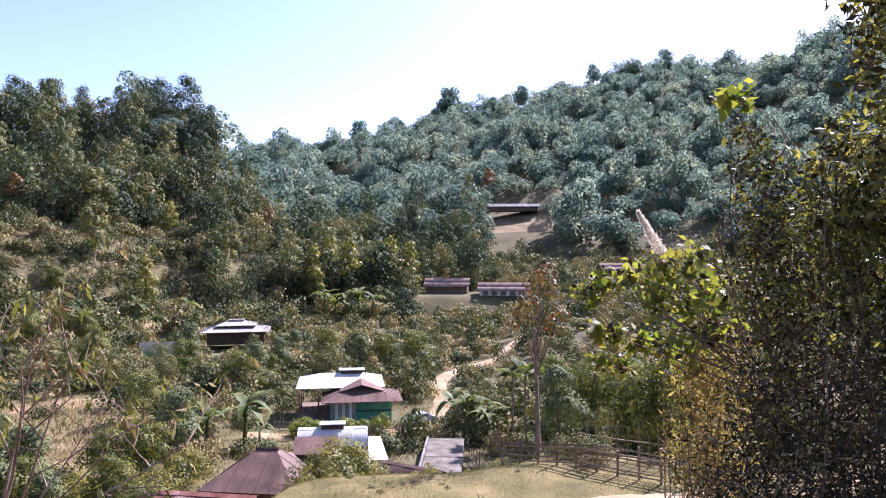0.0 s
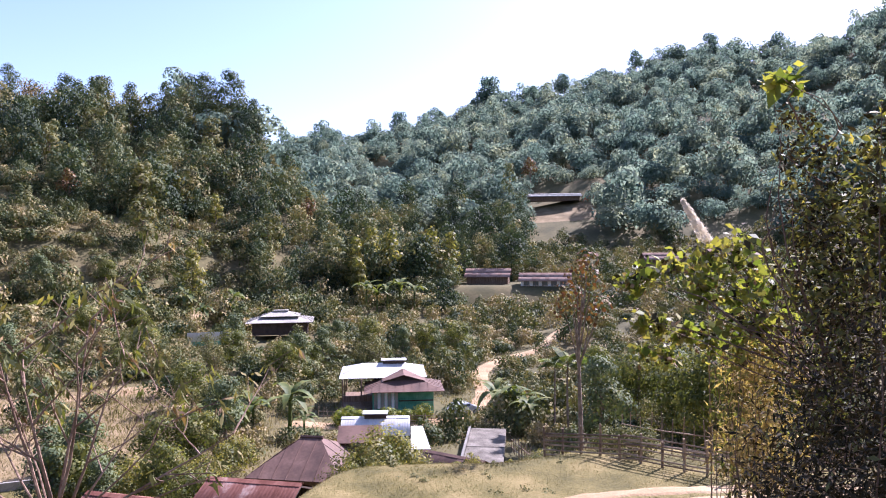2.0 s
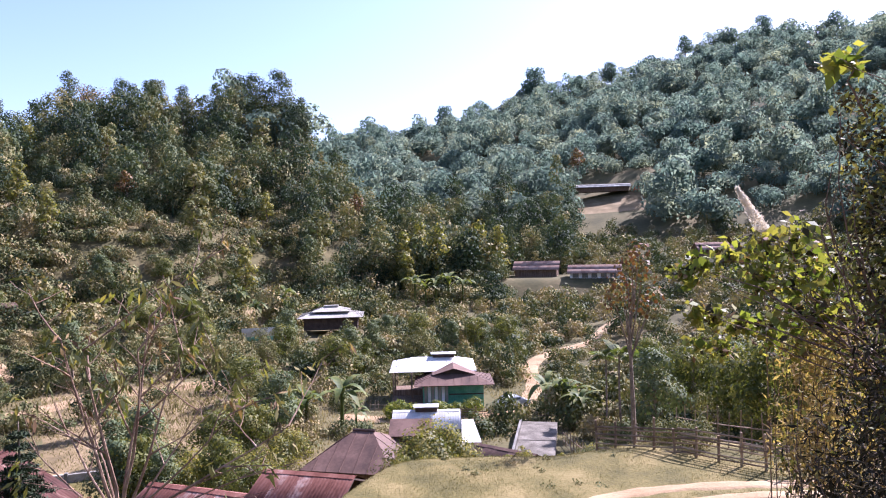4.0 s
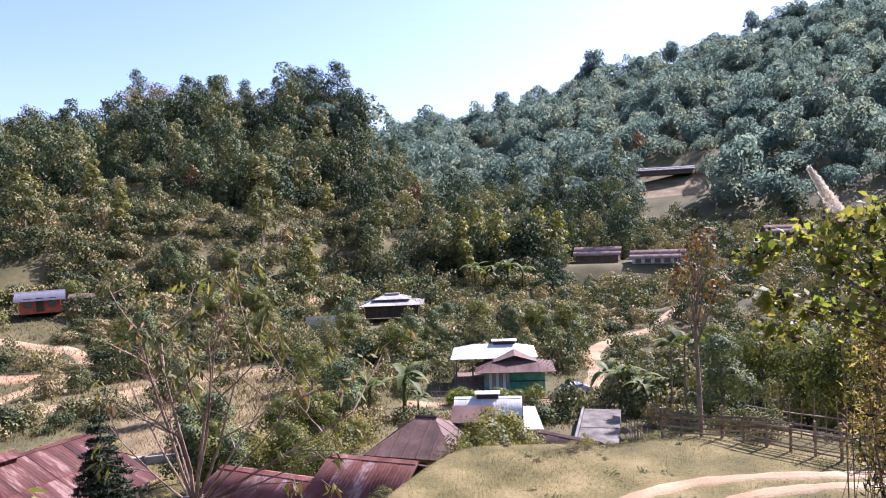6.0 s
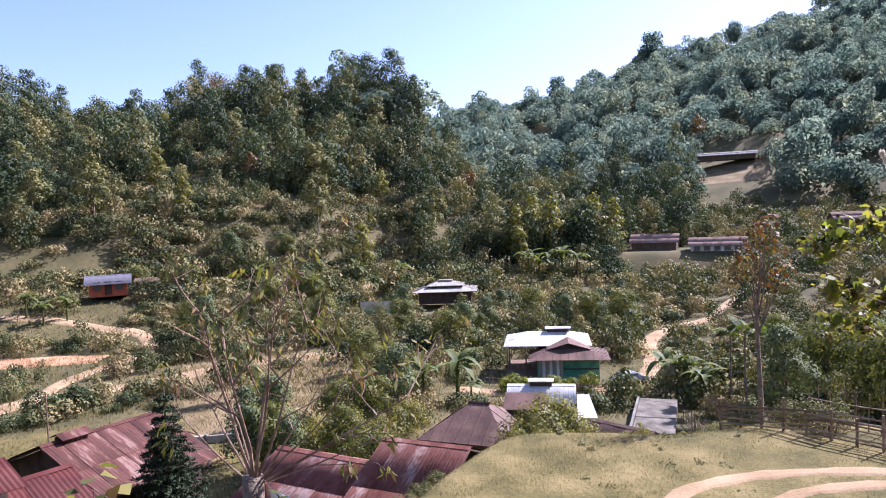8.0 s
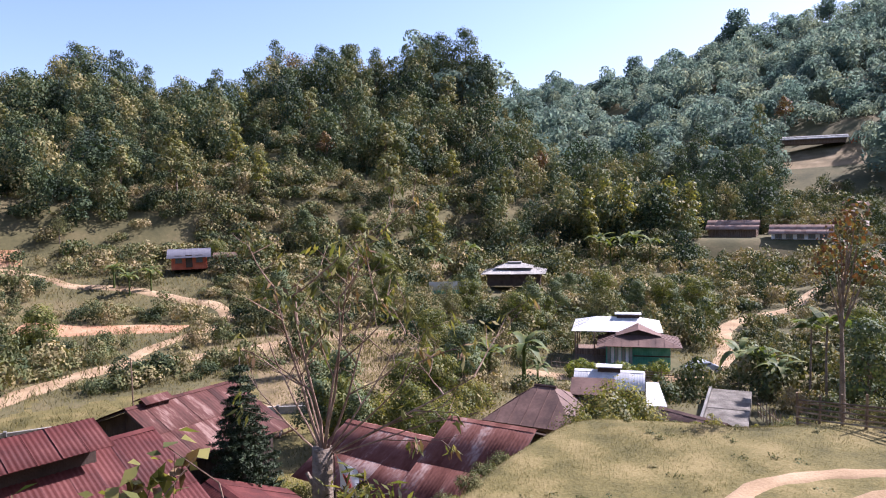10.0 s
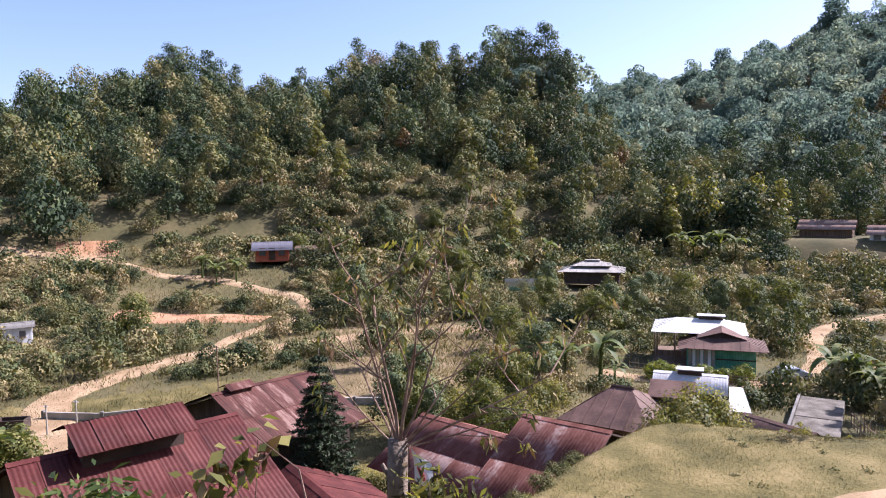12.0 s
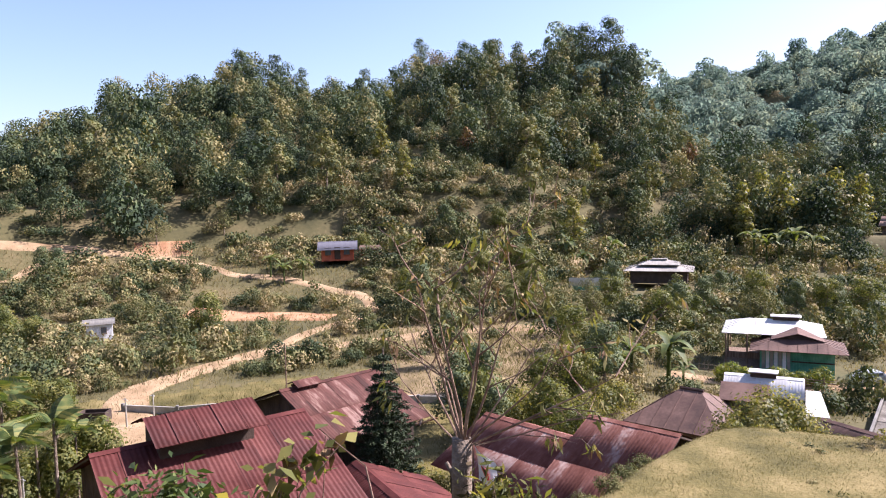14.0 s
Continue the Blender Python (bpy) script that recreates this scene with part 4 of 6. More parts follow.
def rail_fence(x0, y0, x1, y1, step, height, rails, seed, label, thick=0.045):
    rnd = random.Random(seed)
    L = math.hypot(x1 - x0, y1 - y0)
    f = thing("bamboo_fence", pose(x0, y0, h(x0, y0), 0, 0, 0), label, "fence")
    z00 = h(x0, y0)
    n = int(L / step)
    for i in range(n + 1):
        t = i / n
        x, y = (x1 - x0) * t, (y1 - y0) * t
        z = h(x0 + x, y0 + y) - z00
        lean = rnd.uniform(-0.06, 0.06)
        hh = height * rnd.uniform(0.9, 1.25)
        part("post", tube(bmesh.new(), (x, y, z - 0.3), (x + lean, y + lean, z + hh), thick * 1.2, thick, 6, 0.02), M_BAMBOO, f)
    for r in range(rails):
        k = max(2, int(L / 3.6))
        for i in range(k):
            t0, t1 = max(0, i / k - 0.03), min(1, (i + 1) / k + 0.05)
            pts = []
            for t in (t0, t1):
                x, y = (x1 - x0) * t, (y1 - y0) * t
                z = h(x0 + x, y0 + y) - z00 + height * (0.15 + 0.8 * r / (rails - 1)) + rnd.uniform(-0.06, 0.06)
                pts.append((x + 0.07 * (-1) ** r, y, z))
            part("rail", tube(bmesh.new(), pts[0], pts[1], thick * rnd.uniform(0.7, 1.0), thick * 0.7, 6, rnd.uniform(-0.07, 0.07)), M_BAMBOO, f)
    return f


rail_fence(2.8, 33.2, 9.7, 28.4, 0.85, 1.2, 6, 1, "long split-bamboo rail fence at the lawn's edge", 0.05)
rail_fence(9.7, 28.4, 15.5, 28.3, 0.9, 1.2, 5, 2, "split-bamboo rail fence turning along the lawn", 0.05)


def stake_fence(path, step, height, seed, label):
    rnd = random.Random(seed)
    x0, y0 = path[0]
    z00 = h(x0, y0)
    f = thing("stick_fence", pose(x0, y0, z00), label, "fence")
    for (ax, ay), (bx, by) in zip(path[:-1], path[1:]):
        n = int(math.hypot(bx - ax, by - ay) / step)
        for i in range(n):
            x, y = ax + (bx - ax) * i / n, ay + (by - ay) * i / n
            z = h(x, y) - z00
            part("stake", tube(bmesh.new(), (x - x0, y - y0, z - 0.2), (x - x0 + rnd.uniform(-0.1, 0.1), y - y0 + rnd.uniform(-0.1, 0.1), z + height * rnd.uniform(0.8, 1.3)), 0.03, 0.022, 5), M_BAMBOO, f)
        for s in (0.3, 0.75):
            part("rail", tube(bmesh.new(), (ax - x0, ay - y0, h(ax, ay) - z00 + height * s), (bx - x0, by - y0, h(bx, by) - z00 + height * s), 0.03, 0.03, 5, 0.05), M_BAMBOO, f)
    return f


stake_fence([(1.8, 47), (3.0, 42), (4.2, 39)], 0.35, 1.1, 3, "uneven stick fence beside the concrete slab")
stake_fence([(-1.5, 53), (2, 53.5), (6, 51), (9, 46)], 0.4, 1.1, 4, "grey stick fence round a garden plot")
stake_fence([(-14, 59), (-9, 58.4), (-4, 58.8)], 0.4, 0.8, 5, "low stick fence in front of the green house")
stake_fence([(6.5, 34), (9, 31), (12, 29)], 0.5, 1.5, 6, "tall thin stakes behind the bamboo fence")

# ---- silver car beside the green house ----
car = thing("car", pose(-1.9, 61.2, h(-1.9, 61.2), 0, 0, 35) @ Matrix.Diagonal((0.72, 0.72, 0.72, 1)), "silver car parked on the dirt beside the house", "car")
bm = bmesh.new()
prof = [(-2.0, 0.35), (2.0, 0.35), (2.05, 0.75), (1.2, 0.95), (0.55, 1.45), (-1.0, 1.5), (-1.75, 1.0), (-2.05, 0.9)]
sides = [[bm.verts.new((x, s * (0.85 if z < 1.1 else 0.68), z)) for x, z in prof] for s in (-1, 1)]
bm.faces.new(sides[0])
bm.faces.new(sides[1][::-1])
for i in range(len(prof)):
    j = (i + 1) % len(prof)
    bm.faces.new((sides[0][j], sides[0][i], sides[1][i], sides[1][j]))
bmesh.ops.bevel(bm, geom=bm.edges[:], offset=0.06, segments=2, affect="EDGES")
bmesh.ops.recalc_face_normals(bm, faces=bm.faces[:])
part("body", bm, M_PAINT, car, smooth=False)
part("windscreen", quad_slab(bmesh.new(), [(1.16, -0.66, 1.02), (1.16, 0.66, 1.02), (0.62, 0.58, 1.44), (0.62, -0.58, 1.44)], 0.02), M_GLASS, car)
for s in (-1, 1):
    part("side_window", boxed(-1.3, s * 0.775 - 0.02, 1.0, 0.6, s * 0.775 + 0.02, 1.36, bevel=0.01), M_GLASS, car)
    part("headlight", boxed(1.98, s * 0.62 - 0.16, 0.66, 2.09, s * 0.62 + 0.16, 0.8), M_WALL, car)
    for wx in (-1.25, 1.3):
        w = part("wheel", tube(bmesh.new(), (wx, s * 0.7, 0.32), (wx, s * 0.9, 0.32), 0.32, 0.32, 16), M_TYRE, car)
        part("rim", tube(bmesh.new(), (wx, s * 0.88, 0.32), (wx, s * 0.915, 0.32), 0.2, 0.2, 12), M_PAINT, w)

# ---- low wall, posts, firewood ----


def low_wall(path, label):
    x0, y0 = path[0]
    t = thing("low_wall", pose(x0, y0, 0), label, "wall")
    for (ax, ay), (bx, by) in zip(path[:-1], path[1:]):
        L = math.hypot(bx - ax, by - ay)
        a = math.degrees(math.atan2(by - ay, bx - ax))
        n = max(1, int(L / 2.2))
        for i in range(n):
            x, y = ax + (bx - ax) * i / n, ay + (by - ay) * i / n
            m = pose(x - x0, y - y0, h(x, y), 0, 0, a)
            part("panel", boxed(0.1, -0.07, -0.2, L / n - 0.08, 0.07, 0.5, bevel=0.015), M_TIN, t, m=m)
            part("pier", boxed(-0.1, -0.12, -0.2, 0.1, 0.12, 0.6, bevel=0.02), M_CONC, t, m=m)
    return t


low_wall([(-46, 28.5), (-42, 30), (-39.3, 32.9)], "low whitewashed wall along the lawn and road")
low_wall([(-33, 37.2), (-28.5, 39.8), (-24, 42)], "low whitewashed wall beside the field")
strip("field_path", [(-36, 36.5), (-31, 40), (-25, 43.5), (-20, 46)], 1.8, M_DIRT, "pale dirt edge along the low wall", "path", 0.05)
wood = thing("firewood_pile", pose(-27.0, 36.2, h(-27, 36.2)), "heap of split reddish firewood on the grass", "firewood")
rnd = random.Random(8)
for i in range(46):
    x, y = rnd.gauss(0, 0.8), rnd.gauss(0, 0.5)
    z = 0.08 + max(0, 0.7 - 0.5 * math.hypot(x, y)) * rnd.random()
    a = rnd.uniform(0, 3.14)
    part("log", tube(bmesh.new(), (x - 0.35 * math.cos(a), y - 0.35 * math.sin(a), z), (x + 0.35 * math.cos(a), y + 0.35 * math.sin(a), z + rnd.uniform(-0.1, 0.2)), 0.075, 0.07, 6), M_RED if i % 3 else M_WOOD, wood)


def utility_post(x, y, hgt, label, lamp=False):
    p = thing("utility_post", pose(x, y, h(x, y)), label, "post")
    part("pole", tube(bmesh.new(), (0, 0, -0.3), (0.03, 0, hgt), 0.055, 0.04, 7), M_TIN if lamp else M_WOOD, p)
    part("crossbar", tube(bmesh.new(), (-0.25, 0, hgt - 0.15), (0.25, 0, hgt - 0.12), 0.025, 0.025, 5), M_WALL if lamp else M_WOOD, p)
    return p


utility_post(-36.5, 35.0, 4.5, "thin grey post standing in the dry field")
utility_post(-41.0, 27.5, 2.2, "short pale post beside the lawn", True)
utility_post(-42.5, 26.5, 2.0, "short pale post beside the lawn", True)
utility_post(-30.0, 14.0, 3.6, "thin white lamp post behind the school", True)

tr = thing("water_trough", pose(-45.6, 26.2, h(-45.6, 26.2), 0, 0, 35), "dark open box trough beside the dirt road", "trough")
part("base", boxed(-0.9, -0.5, 0.0, 0.9, 0.5, 0.08), M_DARK, tr)
for a in ((-0.9, -0.5, 0.08, 0.9, -0.42, 0.75), (-0.9, 0.42, 0.08, 0.9, 0.5, 0.75), (-0.9, -0.42, 0.08, -0.82, 0.42, 0.75), (0.82, -0.42, 0.08, 0.9, 0.42, 0.75)):
    part("side", boxed(*a), M_DARK, tr)

# ---- small flag on a leaning stick near the tree ----
flag = thing("flag", pose(-5.55, 9.2, h(-5.55, 9.2)), "small white cloth flag with crimson mark on a stick", "flag")
FZ = 20 - 0.40 * 10.75 - h(-5.55, 9.2)
part("stick", tube(bmesh.new(), (0.12, 0, -0.2), (-0.05, 0, FZ + 0.42), 0.012, 0.01, 6), M_TWIG, flag)
bm = bmesh.new()
bmesh.ops.create_grid(bm, x_segments=8, y_segments=10, size=0.5)
for v in bm.verts:
    u, w = v.co.x + 0.5, v.co.y + 0.5
    v.co = Vector((-0.05 + 0.36 * u + 0.12 * (1 - w) * 0.6, 0.05 * math.sin(5 * u + 3 * w) + 0.04, FZ + 0.40 - 0.55 * (1 - w) - 0.26 * u))
part("cloth", bm, M_CLOTH, flag, smooth=True)
bm = bmesh.new()
bmesh.ops.create_circle(bm, cap_ends=True, radius=0.085, segments=20, matrix=Matrix.Rotation(radians(90), 4, "X"))
for v in bm.verts:
    x0, z0 = v.co.x, v.co.z
    u, w = 0.5 + x0 / 0.36, 0.52 + z0 / 0.55
    v.co = Vector((-0.05 + 0.36 * u + 0.12 * (1 - w) * 0.6, 0.05 * math.sin(5 * u + 3 * w) + 0.034, FZ + 0.40 - 0.55 * (1 - w) - 0.26 * u))
    v.co.y -= 0.02
part("mark", bm, M_CRIMSON, flag, "crimson round mark")

# ---- single trees: built once, copied ----


def limb_tree(name, seed, height, radius, base, blobs, n, size, leaf_mat, label, category="tree", trunk_r=0.16, limbs=6):
    """A tree with a tapered, slightly crooked trunk, limbs that reach into the clumps, and a crown of leaf cards."""
    rng = np.random.default_rng(seed)
    rnd = random.Random(seed)
    c, r = crown_blobs(rng, height, radius, base, blobs)
    t = thing(name, pose(0, 0, 0), label, category)
    bm = bmesh.new()
    pts = [Vector((0, 0, -0.3))]
    for i in range(1, 5):
        pts.append(Vector((rnd.uniform(-0.12, 0.12) * i * 0.5, rnd.uniform(-0.12, 0.12) * i * 0.5, height * 0.8 * i / 4)))
    for i in range(4):
        tube(bm, pts[i], pts[i + 1], trunk_r * (1 - 0.2 * i), trunk_r * (0.8 - 0.2 * i), 7, cap=False)
    for k in range(min(limbs, len(c))):
        z = max(base * 0.7, c[k][2] * 0.6)
        f = min(0.95, z / (height * 0.8)) * 4
        i = min(3, int(f))
        tube(bm, pts[i].lerp(pts[i + 1], f - i), Vector(c[k]), trunk_r * 0.4, trunk_r * 0.1, 5, 0.1, cap=False)
    part("trunk", bm, M_BARK, t, smooth=True)
    part("crown", leaf_mesh("crown", blob_leaves(rng, c, r, n, size), leaf_mat), leaf_mat, t)
    return t


def shrub(name, seed, height, radius, blobs, n, size, leaf_mat, label, category="shrub"):
    rng = np.random.default_rng(seed)
    c, r = crown_blobs(rng, height, radius, 0.0, blobs)
    t = thing(name, pose(0, 0, 0), label, category)
    for k in range(6):
        part("stem", tube(bmesh.new(), (0.05 * k - 0.12, 0.04 * (k % 3), -0.1), Vector(c[k]), 0.035, 0.01, 5, 0.05, cap=False), M_TWIG, t)
    part("leaves", leaf_mesh("leaves", blob_leaves(rng, c, r, n, size), leaf_mat), leaf_mat, t)
    return t


def blade_mesh(name, length, width, droop, mat, seg=6, fold=0.25):
    """One long arching leaf with a midrib fold, along +x and rising, then drooping."""
    v, rows = [], []
    for i in range(seg + 1):
        t = i / seg
        x = length * (t - 0.25 * droop * t * t)
        z = length * (0.55 * t - droop * t * t)
        w = width * 0.5 * math.sin(math.pi * min(1, 0.12 + 0.86 * t)) ** 0.7
        v += [(x, -w, z + fold * w), (x, 0, z), (x, w, z + fold * w)]
    return mesh_from(name, np.array(v), grid_quads(seg + 1, 3), mat, True)


def banana(seed, hgt, label):
    rnd = random.Random(seed)
    t = thing("banana_plant", pose(0, 0, 0), label, "banana plant")
    part("stem", tube(bmesh.new(), (0, 0, -0.2), (0.05, 0, hgt), 0.13, 0.07, 8), M_PALM, t)
    for k in range(9):
        me = blade_mesh("leaf", rnd.uniform(1.5, 2.2), rnd.uniform(0.38, 0.55), rnd.uniform(0.35, 1.1), M_PALM)
        part("leaf", me, M_PALM, t, m=pose(0, 0, hgt - 0.05 * k, 0, -rnd.uniform(0, 40), k * 137.5))
    return t


def palm(seed, hgt, label):
    rnd = random.Random(seed)
    t = thing("betel_palm", pose(0, 0, 0), label, "palm tree")
    part("trunk", tube(bmesh.new(), (0, 0, -0.3), (0.1, 0.05, hgt), 0.09, 0.06, 8, 0.1), M_BARK, t)
    for k in range(10):
        L = rnd.uniform(1.3, 1.9)
        droop = rnd.uniform(0.5, 1.2)
        quads = []
        for i in range(16):
            s = (i + 2) / 18
            x, z = L * (s - 0.25 * droop * s * s), L * (0.6 * s - droop * s * s)
            ll = 0.5 * math.sin(math.pi * min(1, 0.15 + 0.8 * s))
            for sg in (-1, 1):
                quads += [(x, 0, z), (x + 0.085, 0, z), (x + 0.27, sg * ll, z - 0.55 * ll), (x + 0.215, sg * ll, z - 0.57 * ll)]
        quads += [(0, -0.02, 0), (0, 0.02, 0), (L * 0.75, 0.01, L * (0.6 - droop) * 0.8), (L * 0.75, -0.01, L * (0.6 - droop) * 0.8)]
        me = mesh_from("frond", np.array(quads), np.arange(len(quads)).reshape(-1, 4), M_PALM)
        part("frond", me, M_PALM, t, m=pose(0.1, 0.05, hgt, 0, -rnd.uniform(0, 45), k * 137.5))
    return t


def conifer(hgt, rad, label):
    rng = np.random.default_rng(77)
    t = thing("araucaria_tree", pose(0, 0, 0), label, "conifer")
    part("trunk", tube(bmesh.new(), (0, 0, -0.3), (0, 0, hgt), 0.14, 0.02, 8), M_BARK, t)
    P, N = [], []
    tiers = 17
    bm = bmesh.new()
    for k in range(tiers):
        s = k / tiers
        z = 0.5 + (hgt - 0.6) * s
        R = rad * (1 - s) ** 0.85 * rng.uniform(0.85, 1.1) + 0.12
        arms = 11
        for a in range(arms):
            th = 2 * math.pi * (a + rng.random() * 0.6) / arms + k
            L = R * rng.uniform(0.8, 1.08)
            tip = (L * math.cos(th), L * math.sin(th), z - 0.1 * L + 0.12 * L * L)
            if k % 2 == 0:
                tube(bm, (0, 0, z), tip, 0.02, 0.006, 4, cap=False)
            n = int(16 + 70 * L)
            u = rng.random(n) ** 0.7
            off = rng.normal(size=(n, 3)) * [0.07, 0.07, 0.035]
            p = np.stack([tip[0] * u, tip[1] * u, z + (tip[2] - z) * u + 0.05], 1) + off
            P.append(p)
            N.append(rng.normal(size=(n, 3)) + [0, 0, 0.8])
    tagged(part("boughs", bm, M_TWIG, t), kind="stuff")
    v = cards(rng, np.concatenate(P), np.concatenate(N), 0.26, 0.22).reshape(-1, 3)
    part("needles", mesh_from("needles", v, np.arange(len(v)).reshape(-1, 4), M_CONIFER), M_CONIFER, t)
    return t


def put(t, rows, group):
    """Moves a thing to the first place of rows (x, y, scale, turn) and copies it to the others."""
    for i, (x, y, s, a) in enumerate(rows):
        m = pose(x, y, h(x, y) - 0.05, 0, 0, a) @ Matrix.Diagonal((s, s, s, 1))
        if i == 0:
            t.matrix_world = m
            t["group"] = group
        else:
            c = copy_thing(t, m)
            c.scale = (s, s, s)


def at(az, d, s=1.0, a=0.0):
    x, y = polar(az, d)
    return (x, y, s, a)


R2 = random.Random(5)
TREES = [
    limb_tree("broadleaf_tree", 31, 6.5, 2.1, 1.6, 9, 2200, 0.2, M_SUNTREE, "bushy sunlit green tree among village houses"),
    limb_tree("broadleaf_tree", 32, 7.5, 1.9, 2.2, 8, 2200, 0.2, M_FOREST, "slender dark green tree with uneven crown"),
    limb_tree("broadleaf_tree", 33, 5.0, 2.3, 1.0, 8, 2200, 0.2, M_SUNTREE, "low rounded green tree on the slope"),
    limb_tree("broadleaf_tree", 34, 6.0, 2.4, 1.5, 8, 1500, 0.18, M_SCRUB, "thin olive-brown tree with sparse crown"),
]
spots = [[], [], [], []]
# row behind the green house and along the road
for i in range(26):
    spots[R2.choice((0, 1, 2, 3))].append(at(R2.uniform(-15, 2.5) if i < 18 else R2.uniform(-22, -15), R2.uniform(73, 92), R2.uniform(0.6, 1.0), R2.uniform(0, 360)))
# thicket right of the concrete slab and beyond the fence
for i in range(34):
    spots[R2.choice((0, 0, 1, 2, 3))].append(at(R2.uniform(8.5, 27), R2.uniform(36, 75), R2.uniform(0.65, 1.1), R2.uniform(0, 360)))
# between the sheds and the field
for i in range(16):
    spots[R2.choice((0, 1, 2, 3))].append(at(R2.uniform(-33, -19), R2.uniform(37, 66), R2.uniform(0.5, 0.85), R2.uniform(0, 360)))
# terraces
for i in range(44):
    spots[R2.choice((0, 1, 2, 2, 3))].append(at(R2.uniform(-68, -24), R2.uniform(76, 124), R2.uniform(0.55, 1.0), R2.uniform(0, 360)))
for i in range(9):
    spots[R2.choice((0, 2))].append(at(R2.uniform(-68, -61), R2.uniform(34, 50), R2.uniform(0.5, 0.8), R2.uniform(0, 360)))
for i in range(9):
    spots[R2.choice((0, 1, 2))].append(at(R2.uniform(-67, -58.8), R2.uniform(31, 40), R2.uniform(0.45, 0.75), R2.uniform(0, 360)))
for t, rows in zip(TREES, spots):
    ok = [r for r in rows if free(np.array([r[0]]), np.array([r[1]]), 0.8)[0]]
    put(t, ok, "village trees")
# lighter crowns scattered through the ridge forest, and a fresh green grove below it
WOOD = [limb_tree("forest_tree", 35, 10, 2.8, 3, 8, 520, 0.5, M_SCRUB, "olive-yellow forest tree with thinning crown", trunk_r=0.2),
        limb_tree("forest_tree", 36, 11, 2.4, 2, 9, 560, 0.5, M_FRESH, "fresh green forest tree draped with climbers", trunk_r=0.2),
        limb_tree("forest_tree", 37, 9, 2.4, 4, 7, 360, 0.45, M_AUTUMN, "forest tree with rusty orange leaves", trunk_r=0.18)]
put(WOOD[0], [at(R2.uniform(-62, -12), R2.uniform(130, 195), R2.uniform(0.8, 1.25), R2.uniform(0, 360)) for i in range(26)], "forest trees")
put(WOOD[1], [at(R2.uniform(-11, -2), R2.uniform(134, 152), R2.uniform(0.8, 1.2), R2.uniform(0, 360)) for i in range(9)] + [at(R2.uniform(-60, -14), R2.uniform(128, 185), R2.uniform(0.7, 1.0), R2.uniform(0, 360)) for i in range(12)], "forest trees")
put(WOOD[2], [at(-9.5, 160, 1.0, 0), at(-4.0, 165, 0.9, 40), at(-31, 150, 0.9, 90), at(-14.0, 175, 1.1, 10), at(3.8, 250, 1.3, 70), at(-52, 150, 0.9, 20)], "forest trees")
# tall crowns that stand out on the ridges
SKY = [limb_tree("ridge_tree", 41, 15, 3.6, 4.0, 15, 2600, 0.36, M_FOREST, "tall dark forest tree standing out on the ridge", trunk_r=0.3),
       limb_tree("ridge_tree", 42, 13, 2.4, 4.5, 14, 1300, 0.34, M_FOREST, "tall thin forest tree with bare lower trunk on the ridge", trunk_r=0.22),
       limb_tree("ridge_tree", 43, 12, 3.4, 6, 14, 300, 0.34, M_DRYLEAF, "nearly leafless grey forest tree on the ridge", trunk_r=0.25, limbs=12)]
put(SKY[0], [at(-19.8, 204, 1.25, 0), at(-21.6, 204, 1.15, 90), at(-48.5, 206, 1.05, 40), at(-57.5, 204, 0.8, 10), at(-31.0, 205, 1.0, 70)], "ridge trees")
put(SKY[1], [at(-27.0, 203, 1.15, 0), at(-24.5, 203, 1.05, 50), at(-34.6, 204, 1.1, 90), at(-29.2, 203, 1.1, 140), at(-39.5, 204, 0.9, 10), at(-44.0, 205, 0.95, 300), at(-62.0, 204, 0.85, 120)], "ridge trees")
put(SKY[2], [at(-32.5, 202, 1.05, 0), at(-33.6, 203, 1.0, 60), at(-42.0, 204, 0.8, 120)], "ridge trees")
# crest trees share the leaf colour that carries the painted haze
CREST = limb_tree("ridge_tree", 44, 13, 4.4, 2.0, 12, 1100, 0.75, M_FAR_HAZE, "broad haze-pale forest tree on the mountain crest", trunk_r=0.3)
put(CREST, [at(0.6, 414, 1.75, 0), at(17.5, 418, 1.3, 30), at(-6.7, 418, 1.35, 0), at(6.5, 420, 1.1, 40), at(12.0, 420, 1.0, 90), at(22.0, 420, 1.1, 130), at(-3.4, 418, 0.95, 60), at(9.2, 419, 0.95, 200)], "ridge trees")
# bananas and palms
B = [banana(1, 1.9, "banana plant with broad arching yellow-green leaves"), banana(2, 2.6, "tall banana plant with torn drooping leaves")]
put(B[0], [at(-15.6, 56, 1.6, 0), at(-18.4, 56, 1.3, 80), at(-20.3, 54, 1.3, 30), at(-21.5, 55, 1.2, 200), at(0.9, 58, 1.4, 20), at(2.6, 55, 1.5, 100), at(1.8, 57, 1.3, 220), at(-14.5, 55, 0.9, 10)] + [at(R2.uniform(-24, -14), R2.uniform(118, 130), R2.uniform(1.2, 1.8), R2.uniform(0, 360)) for i in range(12)], "banana plants")
put(B[1], [at(-7.8, 128, 1.7, 0), at(-6.8, 130, 1.8, 70), at(-5.6, 129, 1.6, 140), at(-8.6, 127, 1.4, 200), at(-9.5, 130, 1.7, 30), at(3.6, 53, 0.9, 0), at(-47, 104, 1.1, 0), at(-44.5, 102, 1.1, 50), at(-46, 101, 1.0, 90)], "banana plants")
PALM = palm(3, 5.9, "slim betel palm with feathery drooping fronds")
